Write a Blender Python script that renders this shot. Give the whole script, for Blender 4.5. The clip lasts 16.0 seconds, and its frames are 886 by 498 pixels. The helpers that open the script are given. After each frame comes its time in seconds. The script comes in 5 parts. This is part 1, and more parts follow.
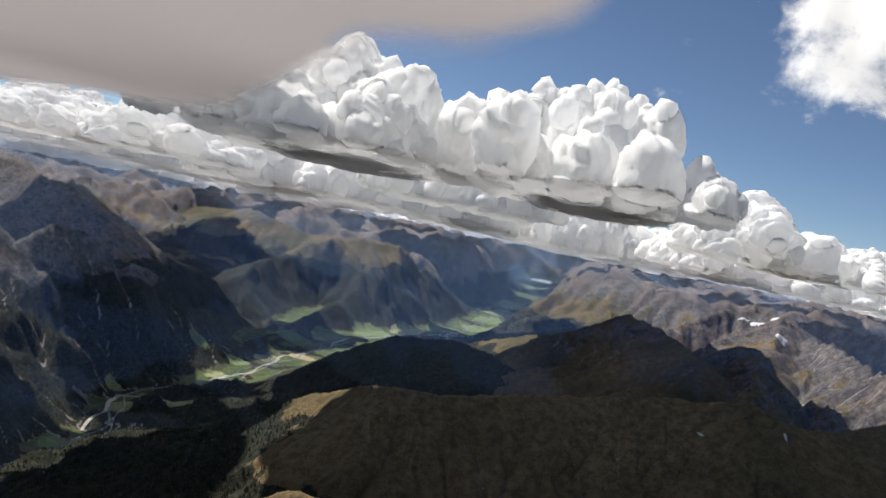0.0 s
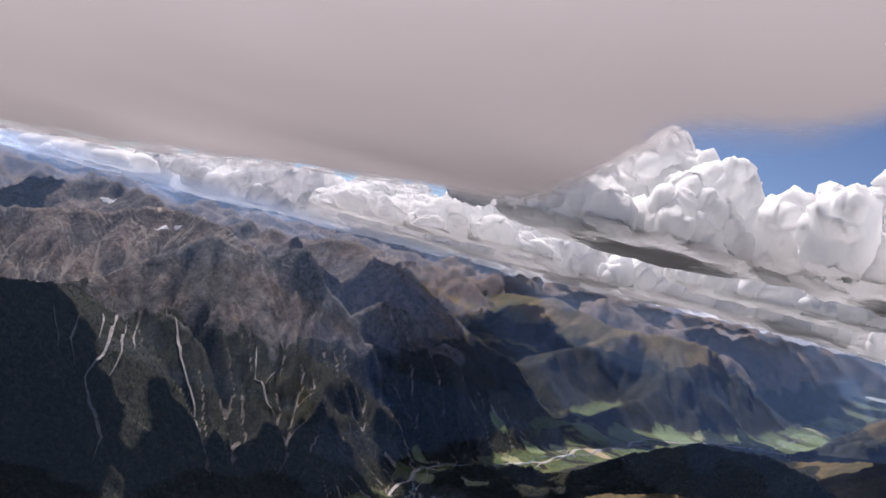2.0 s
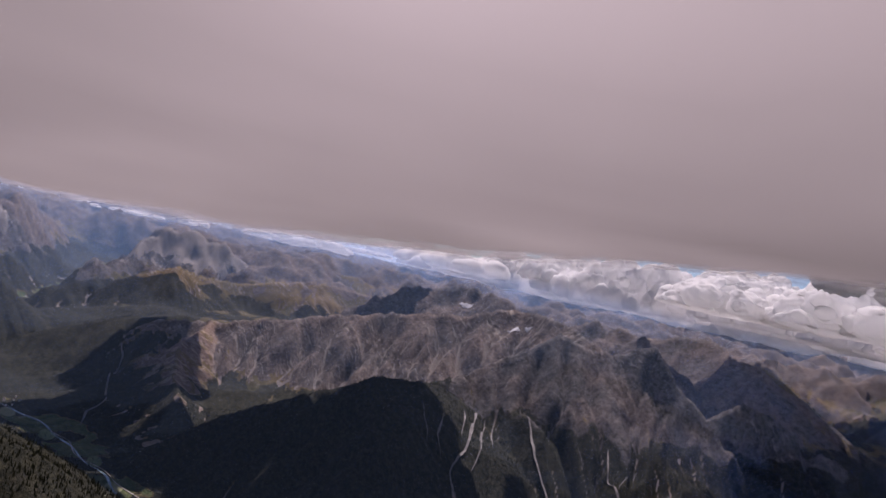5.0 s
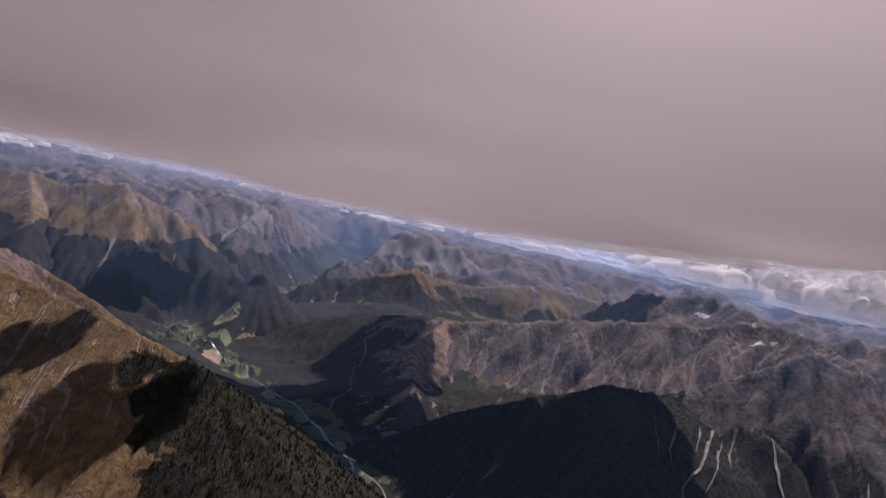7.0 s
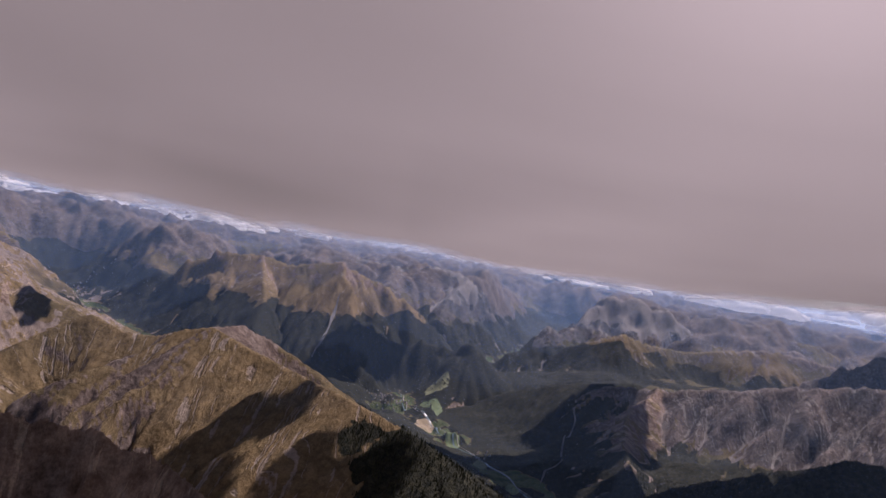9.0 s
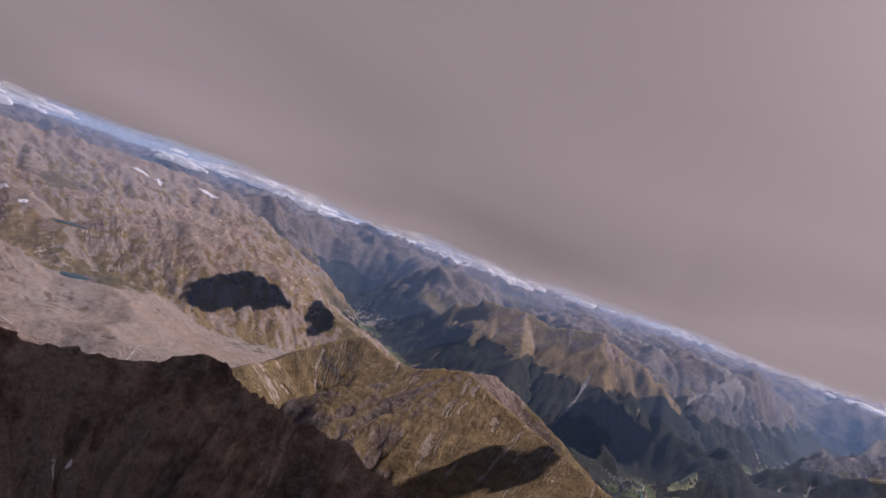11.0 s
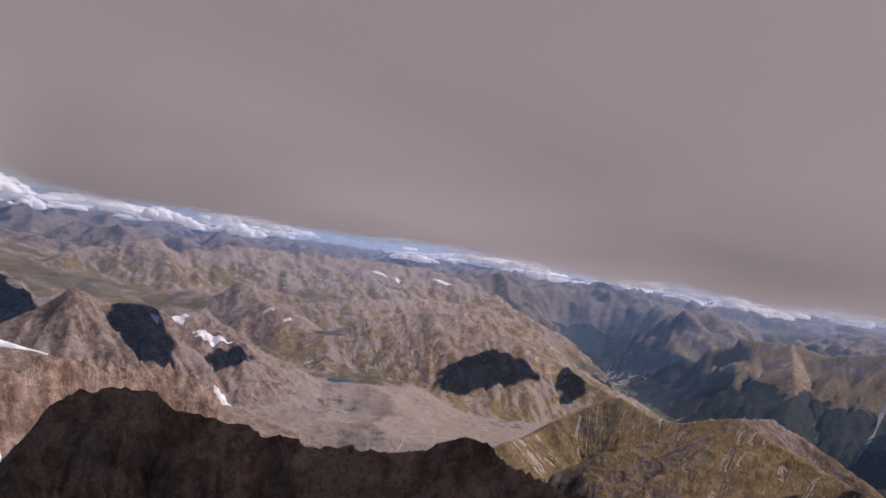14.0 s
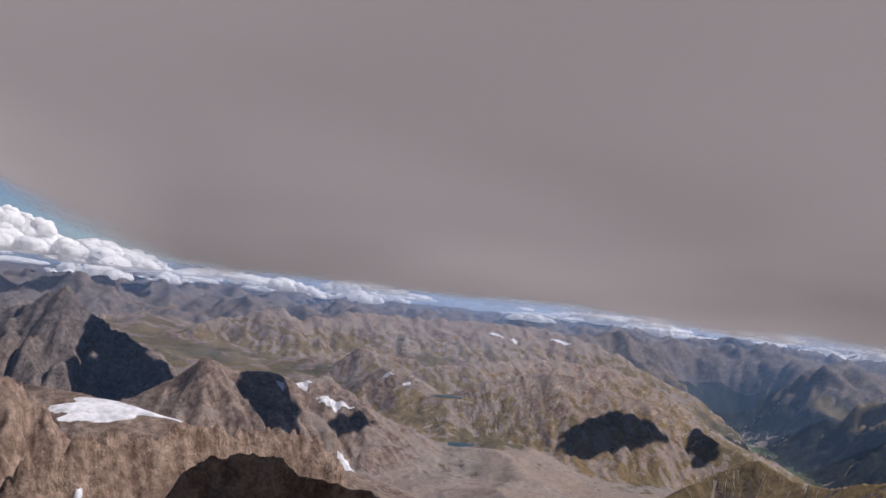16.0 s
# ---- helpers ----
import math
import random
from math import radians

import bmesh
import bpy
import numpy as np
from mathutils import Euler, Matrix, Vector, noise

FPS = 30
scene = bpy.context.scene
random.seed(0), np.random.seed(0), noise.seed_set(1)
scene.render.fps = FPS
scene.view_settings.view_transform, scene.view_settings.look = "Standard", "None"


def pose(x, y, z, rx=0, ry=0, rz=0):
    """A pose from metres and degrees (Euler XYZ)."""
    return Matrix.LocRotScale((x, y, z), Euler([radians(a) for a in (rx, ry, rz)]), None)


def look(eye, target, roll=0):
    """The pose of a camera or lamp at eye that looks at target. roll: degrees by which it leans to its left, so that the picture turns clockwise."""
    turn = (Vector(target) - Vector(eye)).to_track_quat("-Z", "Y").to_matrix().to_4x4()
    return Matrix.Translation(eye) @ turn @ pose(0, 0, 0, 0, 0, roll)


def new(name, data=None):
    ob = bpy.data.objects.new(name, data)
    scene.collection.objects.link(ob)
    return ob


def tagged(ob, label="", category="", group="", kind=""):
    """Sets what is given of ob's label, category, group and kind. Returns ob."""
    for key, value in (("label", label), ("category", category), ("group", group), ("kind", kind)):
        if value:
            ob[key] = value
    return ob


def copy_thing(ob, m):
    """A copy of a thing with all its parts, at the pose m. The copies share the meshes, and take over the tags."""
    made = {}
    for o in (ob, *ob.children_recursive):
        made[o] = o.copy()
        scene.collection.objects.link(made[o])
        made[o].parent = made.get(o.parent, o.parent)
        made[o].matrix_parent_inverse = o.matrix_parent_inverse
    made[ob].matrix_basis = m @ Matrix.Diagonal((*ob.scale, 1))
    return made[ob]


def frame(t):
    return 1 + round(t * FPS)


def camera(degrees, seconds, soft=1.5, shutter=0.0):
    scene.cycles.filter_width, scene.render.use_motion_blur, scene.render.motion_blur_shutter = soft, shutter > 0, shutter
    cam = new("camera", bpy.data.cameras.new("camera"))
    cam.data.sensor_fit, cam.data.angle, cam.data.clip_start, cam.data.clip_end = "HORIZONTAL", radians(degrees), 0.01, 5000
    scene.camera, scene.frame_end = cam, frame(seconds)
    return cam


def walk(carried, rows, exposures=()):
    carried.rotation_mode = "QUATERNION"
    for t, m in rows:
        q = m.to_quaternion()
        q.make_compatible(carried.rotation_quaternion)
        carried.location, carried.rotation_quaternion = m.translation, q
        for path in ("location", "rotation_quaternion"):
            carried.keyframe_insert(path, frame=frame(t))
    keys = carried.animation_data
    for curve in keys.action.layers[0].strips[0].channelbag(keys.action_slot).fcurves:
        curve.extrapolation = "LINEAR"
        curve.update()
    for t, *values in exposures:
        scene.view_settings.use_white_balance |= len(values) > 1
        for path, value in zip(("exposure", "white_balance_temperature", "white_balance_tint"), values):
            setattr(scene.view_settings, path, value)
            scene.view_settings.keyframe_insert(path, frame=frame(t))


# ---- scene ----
import itertools

# The landscape is built at one tenth of its size: 1 unit stands for 10 m, z = 0 for 1500 m above the sea.
cam = camera(60.0, 16.0, soft=1.5)
walk(cam, [
    (0, pose(-0, -0, 180, 87.74, -11.20, -0.00)),
    (0.5, pose(-0.125, -0.01875, 179.988, 89.15, -9.80, 2.98)),
    (1, pose(-0.25, -0.0375, 179.975, 89.16, -8.38, 9.73)),
    (1.5, pose(-0.375, -0.05625, 179.963, 88.84, -9.18, 17.04)),
    (2, pose(-0.5, -0.075, 179.95, 89.52, -13.90, 22.97)),
    (2.5, pose(-0.625, -0.09375, 179.938, 89.67, -13.22, 25.18)),
    (3, pose(-0.75, -0.1125, 179.925, 88.96, -11.66, 29.20)),
    (3.5, pose(-0.875, -0.13125, 179.912, 89.01, -8.57, 35.86)),
    (3.7, pose(-0.925, -0.13875, 179.907, 89.70, -6.51, 37.68)),
    (5.8, pose(-1.45, -0.2175, 179.855, 91.63, -15.59, 56.72)),
    (6, pose(-1.5, -0.225, 179.85, 92.19, -15.18, 58.68)),
    (6.5, pose(-1.625, -0.24375, 179.838, 91.77, -14.27, 63.07)),
    (7, pose(-1.75, -0.2625, 179.825, 87.79, -12.41, 66.29)),
    (7.5, pose(-1.875, -0.28125, 179.812, 87.06, -11.72, 69.68)),
    (8, pose(-2, -0.3, 179.8, 88.55, -10.76, 74.27)),
    (8.2, pose(-2.05, -0.3075, 179.795, 88.93, -9.19, 75.63)),
    (10.3, pose(-2.575, -0.38625, 179.743, 89.84, -17.54, 93.40)),
    (10.5, pose(-2.625, -0.39375, 179.738, 89.73, -17.84, 95.56)),
    (11, pose(-2.75, -0.4125, 179.725, 89.56, -19.51, 102.05)),
    (11.5, pose(-2.875, -0.43125, 179.713, 88.12, -16.15, 105.48)),
    (12, pose(-3, -0.45, 179.7, 87.07, -17.05, 108.14)),
    (12.5, pose(-3.125, -0.46875, 179.688, 86.52, -13.61, 110.16)),
    (13, pose(-3.25, -0.4875, 179.675, 88.12, -6.01, 112.64)),
    (13.5, pose(-3.375, -0.50625, 179.662, 90.32, -8.68, 117.05)),
    (14, pose(-3.5, -0.525, 179.65, 90.20, -8.39, 119.56)),
    (14.5, pose(-3.625, -0.54375, 179.637, 89.92, -7.66, 123.94)),
    (15, pose(-3.75, -0.5625, 179.625, 90.68, -12.03, 128.37)),
    (15.5, pose(-3.875, -0.58125, 179.613, 92.09, -9.98, 128.18)),
    (16, pose(-4, -0.6, 179.6, 93.65, -6.33, 128.24)),
], exposures=[(0.0, 0.62, 6500, 9), (1.5, 0.62, 6350, 18), (2.5, 0.56, 6350, 23), (3.5, 0.34, 6400, 29), (5.5, 0.12, 6550, 32), (7.0, 0.06, 6550, 33), (8.0, 0.16, 6550, 32), (9.5, 0.12, 6500, 31), (11.0, 0.12, 6500, 29), (14.5, 0.18, 6420, 24), (16.0, 0.12, 6280, 17)])

# ---- light ----
SUN_AZ, SUN_EL = 46.0, 53.0          # degrees: left of the first view, above the horizon
world = bpy.data.worlds.new("sky")
scene.world = world
world.use_nodes = True
wn = world.node_tree.nodes
sky = wn.new("ShaderNodeTexSky")
sky.sky_type = "NISHITA"
sky.sun_disc = False
sky.sun_elevation = radians(SUN_EL)
sky.sun_rotation = radians(-SUN_AZ)
sky.altitude = 3300
sky.air_density, sky.dust_density, sky.ozone_density = 0.9, 0.25, 2.0
wn["Background"].inputs[1].default_value = 0.056
world.node_tree.links.new(sky.outputs[0], wn["Background"].inputs[0])
sun = new("sun", bpy.data.lights.new("sun", "SUN"))
sun.data.energy, sun.data.angle, sun.data.color = 5.0, radians(0.53), (1.0, 0.95, 0.88)
to_sun = Vector((-math.sin(radians(SUN_AZ)) * math.cos(radians(SUN_EL)), math.cos(radians(SUN_AZ)) * math.cos(radians(SUN_EL)), math.sin(radians(SUN_EL))))
sun.matrix_world = look(to_sun * 900 + Vector((0, 0, 180)), (0, 0, 180))
scene.cycles.transparent_max_bounces = 24
scene.cycles.max_bounces, scene.cycles.diffuse_bounces, scene.cycles.transmission_bounces = 18, 14, 18


# ---- noise ----
def hash2(ix, iy, seed):
    h = (ix.astype(np.int64) * 374761393 + iy.astype(np.int64) * 668265263 + seed * 2246822519) & 0xFFFFFFFF
    h = ((h ^ (h >> 13)) * 1274126177) & 0xFFFFFFFF
    return ((h ^ (h >> 16)) & 0xFFFF).astype(np.float32) * np.float32(2 * math.pi / 65536)


def perlin(x, y, seed=0):
    """Gradient noise, about -0.7 to 0.7."""
    x0, y0 = np.floor(x), np.floor(y)
    fx, fy = (x - x0).astype(np.float32), (y - y0).astype(np.float32)
    u, v = fx * fx * fx * (fx * (fx * 6 - 15) + 10), fy * fy * fy * (fy * (fy * 6 - 15) + 10)

    def corner(dx, dy):
        a = hash2(x0 + dx, y0 + dy, seed)
        return np.cos(a) * (fx - dx) + np.sin(a) * (fy - dy)
    n0 = corner(0, 0) + u * (corner(1, 0) - corner(0, 0))
    n1 = corner(0, 1) + u * (corner(1, 1) - corner(0, 1))
    return n0 + v * (n1 - n0)


def fbm(x, y, octaves, seed=0, gain=0.5):
    out, amp = 0, 1.0
    for i in range(octaves):
        out = out + amp * perlin(x * 2 ** i + 17.3 * i, y * 2 ** i - 9.1 * i, seed + i)
        amp *= gain
    return out


def ridged(x, y, octaves, seed=0, gain=0.5):
    out, amp = 0, 1.0
    for i in range(octaves):
        out = out + amp * (1 - 2.2 * np.abs(perlin(x * 2 ** i + 5.7 * i, y * 2 ** i + 3.3 * i, seed + i)))
        amp *= gain
    return out


def smooth(a, b, x):
    t = np.clip((x - a) / (b - a), 0, 1)
    return t * t * (3 - 2 * t)


# ---- materials ----
def material(name):
    m = bpy.data.materials.new(name)
    m.use_nodes = True
    return m, m.node_tree.nodes, m.node_tree.links, m.node_tree.nodes["Principled BSDF"]


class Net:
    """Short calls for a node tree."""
    def __init__(self, m):
        self.n, self.l = m.node_tree.nodes, m.node_tree.links

    def link(self, a, b):
        if hasattr(a, "is_linked"):
            self.l.new(a, b)
        else:
            b.default_value = a

    def attr(self, name):
        a = self.n.new("ShaderNodeAttribute")
        a.attribute_name = name
        return a.outputs["Fac"]

    def noise(self, scale, detail=6, rough=0.6, stretch=None, at=None):
        co = at or self.n.new("ShaderNodeNewGeometry").outputs["Position"]
        if stretch:
            mp = self.n.new("ShaderNodeMapping")
            mp.inputs["Scale"].default_value = stretch
            self.l.new(co, mp.inputs[0])
            co = mp.outputs[0]
        t = self.n.new("ShaderNodeTexNoise")
        t.inputs["Scale"].default_value, t.inputs["Detail"].default_value, t.inputs["Roughness"].default_value = scale, detail, rough
        self.l.new(co, t.inputs["Vector"])
        return t.outputs["Fac"]

    def math(self, op, a, b=0.0, c=0.0):
        m = self.n.new("ShaderNodeMath")
        m.operation = op
        for v, s in zip((a, b, c), m.inputs):
            self.link(v, s)
        return m.outputs[0]

    def ramp(self, v, a, b):
        m = self.n.new("ShaderNodeMapRange")
        m.interpolation_type = "SMOOTHSTEP"
        for x, s in zip((v, a, b), m.inputs):
            self.link(x, s)
        return m.outputs[0]

    def mix(self, f, a, b):
        m = self.n.new("ShaderNodeMix")
        m.data_type = "RGBA"
        self.link(f, m.inputs[0])
        for v, s in ((a, m.inputs[6]), (b, m.inputs[7])):
            if isinstance(v, tuple):
                s.default_value = (*v, 1)
            else:
                self.l.new(v, s)
        return m.outputs[2]

    def bump(self, h, strength, dist, bsdf):
        b = self.n.new("ShaderNodeBump")
        b.inputs["Strength"].default_value, b.inputs["Distance"].default_value = strength, dist
        self.l.new(h, b.inputs["Height"])
        self.l.new(b.outputs[0], bsdf.inputs["Normal"])


def terrain_material():
    m, n, l, bsdf = material("alpine_ground")
    k = Net(m)
    fine, grain, mid, big = k.noise(1.5, 8, 0.7), k.noise(0.32, 9, 0.72), k.noise(0.1, 6), k.noise(0.018, 4)
    jitter = k.math("SUBTRACT", k.math("ADD", k.math("MULTIPLY", grain, 0.6), k.math("MULTIPLY", mid, 0.4)), 0.5)

    def cover(name, spread, lo=0.42, hi=0.58):
        return k.ramp(k.math("ADD", k.attr(name), k.math("MULTIPLY", jitter, spread)), lo, hi)
    # coordinates along the crest and down the slope: ribs and rills run downhill
    def slope_noise(scale, detail, rough, sway, down):
        at = n.new("ShaderNodeCombineXYZ")
        k.link(k.math("ADD", k.attr("run"), k.math("MULTIPLY", k.math("SUBTRACT", mid, 0.5), sway)), at.inputs[0])
        k.link(k.math("MULTIPLY", k.attr("fall"), down), at.inputs[1])
        return k.noise(scale, detail, rough, at=at.outputs[0])
    rib, rill = slope_noise(0.14, 8, 0.74, 6.0, 0.2), slope_noise(0.09, 3, 0.5, 7.0, 0.05)
    ribbed = k.attr("ribbed")
    rib = k.math("ADD", k.math("MULTIPLY", ribbed, k.math("SUBTRACT", rib, 0.5)), 0.5)
    line = k.math("ABSOLUTE", k.math("SUBTRACT", rill, 0.5))
    width = k.math("MULTIPLY", k.math("MULTIPLY", k.attr("rills"), ribbed), k.math("MULTIPLY", k.ramp(mid, 0.36, 0.66), 1.2))
    rills = k.math("MULTIPLY", k.math("SUBTRACT", 1.0, k.ramp(k.math("DIVIDE", line, k.math("ADD", k.math("MULTIPLY", width, 0.019), 0.0005)), 0.5, 1.3)), k.ramp(width, 0.12, 0.35))
    dark_rock = k.mix(k.attr("warm"), (0.036, 0.036, 0.038), (0.15, 0.097, 0.072))
    pale_rock = k.mix(k.attr("warm"), (0.118, 0.113, 0.113), (0.36, 0.265, 0.205))
    tone = k.math("ADD", k.math("MULTIPLY", rib, 0.9), k.math("ADD", k.math("MULTIPLY", mid, 0.9), k.math("MULTIPLY", k.math("SUBTRACT", grain, 0.5), 1.1)))
    rock = k.mix(k.ramp(tone, 0.56, 1.26), dark_rock, pale_rock)
    grass = k.mix(k.attr("gold"), k.mix(big, (0.038, 0.042, 0.02), (0.07, 0.064, 0.033)), k.mix(mid, (0.17, 0.118, 0.056), (0.26, 0.186, 0.102)))
    grass = k.mix(k.ramp(k.math("ADD", k.math("MULTIPLY", rib, 0.45), k.math("MULTIPLY", grain, 0.55)), 0.38, 0.56), k.mix(0.38, grass, (0.06, 0.052, 0.028)), grass)
    scree = k.mix(fine, (0.16, 0.147, 0.135), (0.25, 0.232, 0.215))
    scree = k.mix(k.math("MULTIPLY", k.attr("warm"), 0.85), scree, k.mix(fine, (0.185, 0.14, 0.112), (0.30, 0.232, 0.188)))
    forest = k.mix(k.math("ADD", k.math("MULTIPLY", k.ramp(k.noise(1.6, 3), 0.35, 0.65), 0.5), k.math("MULTIPLY", k.ramp(k.noise(0.35, 5, 0.65), 0.4, 0.66), 0.5)), (0.009, 0.012, 0.011), (0.044, 0.044, 0.027))
    meadow = k.mix(k.ramp(mid, 0.35, 0.65), (0.05, 0.075, 0.03), (0.095, 0.11, 0.05))
    snow = (0.85, 0.87, 0.9)
    jitter = k.math("ADD", k.math("MULTIPLY", jitter, 0.7), k.math("MULTIPLY", k.math("SUBTRACT", rib, 0.5), 0.3))
    c = k.mix(cover("grass", 1.0), rock, grass)
    c = k.mix(cover("scree", 1.2), c, scree)
    c = k.mix(cover("forest", 1.0, 0.45, 0.55), c, forest)
    rills = k.math("MULTIPLY", rills, k.math("SUBTRACT", 1.0, k.math("MULTIPLY", cover("forest", 1.0, 0.45, 0.55), 0.97)))
    c = k.mix(rills, c, k.mix(k.attr("warm"), (0.22, 0.208, 0.197), (0.40, 0.305, 0.22)))
    c = k.mix(cover("meadow", 0.35, 0.45, 0.55), c, meadow)
    c = k.mix(cover("snow", 0.5, 0.46, 0.54), c, snow)
    # stones and tufts: small light and dark specks all over
    speck = n.new("ShaderNodeMix")
    speck.data_type, speck.blend_type = "RGBA", "MULTIPLY"
    speck.inputs[0].default_value = 1.0
    l.new(c, speck.inputs[6])
    tone = k.math("ADD", 0.60, k.math("ADD", k.math("MULTIPLY", k.ramp(fine, 0.3, 0.7), 0.4), k.math("MULTIPLY", k.ramp(grain, 0.32, 0.68), 0.4)))
    grey = n.new("ShaderNodeCombineColor")
    for q in range(3):
        l.new(tone, grey.inputs[q])
    l.new(grey.outputs[0], speck.inputs[7])
    l.new(speck.outputs[2], bsdf.inputs["Base Color"])
    bsdf.inputs["Roughness"].default_value = 0.95
    bsdf.inputs["Specular IOR Level"].default_value = 0.1
    relief_h = k.math("ADD", k.math("ADD", k.math("MULTIPLY", fine, 0.3), k.math("MULTIPLY", grain, 0.9)), k.math("ADD", k.math("MULTIPLY", mid, 0.9), k.math("MULTIPLY", rib, 1.8)))
    k.bump(k.math("SUBTRACT", relief_h, k.math("MULTIPLY", rills, 0.5)), 0.9, 1.9, bsdf)
    return m


def cloud_material(name="cloud_vapour"):
    """Dense white vapour that scatters light back and through."""
    m, n, l, bsdf = material(name)
    n.remove(bsdf)
    d, t, mx = n.new("ShaderNodeBsdfDiffuse"), n.new("ShaderNodeBsdfTranslucent"), n.new("ShaderNodeMixShader")
    d.inputs[0].default_value = t.inputs[0].default_value = (0.995, 0.995, 0.995, 1)
    mx.inputs[0].default_value = 0.55
    k, bump = Net(m), n.new("ShaderNodeBump")
    bump.inputs["Strength"].default_value, bump.inputs["Distance"].default_value = 0.3, 6.0
    l.new(k.math("ADD", k.noise(0.045, 9, 0.62), k.math("MULTIPLY", k.noise(0.16, 8, 0.68), 0.45)), bump.inputs["Height"])
    for sh in (d, t):
        l.new(bump.outputs[0], sh.inputs["Normal"])
    l.new(d.outputs[0], mx.inputs[1])
    l.new(t.outputs[0], mx.inputs[2])
    l.new(mx.outputs[0], n["Material Output"].inputs[0])
    return m


def veil_material(name, colour, alpha, noise_scale=0.0, edge="", spread=0.5, white=0.5, backlit="", backlit_colour=None):
    """A thin layer of vapour: scatters a little light on both sides and lets the rest through."""
    m, n, l, bsdf = material(name)
    k = Net(m)
    n.remove(bsdf)
    d, t, mx = n.new("ShaderNodeBsdfDiffuse"), n.new("ShaderNodeBsdfTranslucent"), n.new("ShaderNodeMixShader")
    for s in (d, t):
        # a second, paler colour paints sunlight coming through the layer
        if backlit:
            l.new(k.mix(k.attr(backlit), colour, backlit_colour), s.inputs[0])
        else:
            s.inputs[0].default_value = (*colour, 1)
    mx.inputs[0].default_value = white
    l.new(d.outputs[0], mx.inputs[1])
    l.new(t.outputs[0], mx.inputs[2])
    tr, out = n.new("ShaderNodeBsdfTransparent"), n.new("ShaderNodeMixShader")
    a = alpha
    if edge:
        j = k.math("MULTIPLY", k.math("SUBTRACT", k.noise(noise_scale, 7, 0.6), 0.5), spread)
        a = k.math("MULTIPLY", k.ramp(k.math("ADD", k.attr(edge), j), 0.25, 0.75), alpha)
    k.link(a, out.inputs[0])
    l.new(tr.outputs[0], out.inputs[1])
    l.new(mx.outputs[0], out.inputs[2])
    l.new(out.outputs[0], n["Material Output"].inputs[0])
    return m


GROUND = terrain_material()
CLOUD = cloud_material()


def mesh_from(name, verts, faces, mat, attributes=None, shade=True):
    me = bpy.data.meshes.new(name)
    verts, faces = np.asarray(verts, np.float32), np.asarray(faces, np.int32)
    nf, w = faces.shape
    me.vertices.add(len(verts))
    me.vertices.foreach_set("co", verts.ravel())
    me.loops.add(nf * w)
    me.loops.foreach_set("vertex_index", faces.ravel())
    me.polygons.add(nf)
    me.polygons.foreach_set("loop_start", np.arange(0, nf * w, w, dtype=np.int32))
    me.polygons.foreach_set("use_smooth", np.full(nf, shade))
    for key, value in (attributes or {}).items():
        a = me.attributes.new(key, "FLOAT", "POINT")
        a.data.foreach_set("value", np.asarray(value, np.float32))
    me.materials.append(mat)
    me.update(calc_edges=True)
    return me


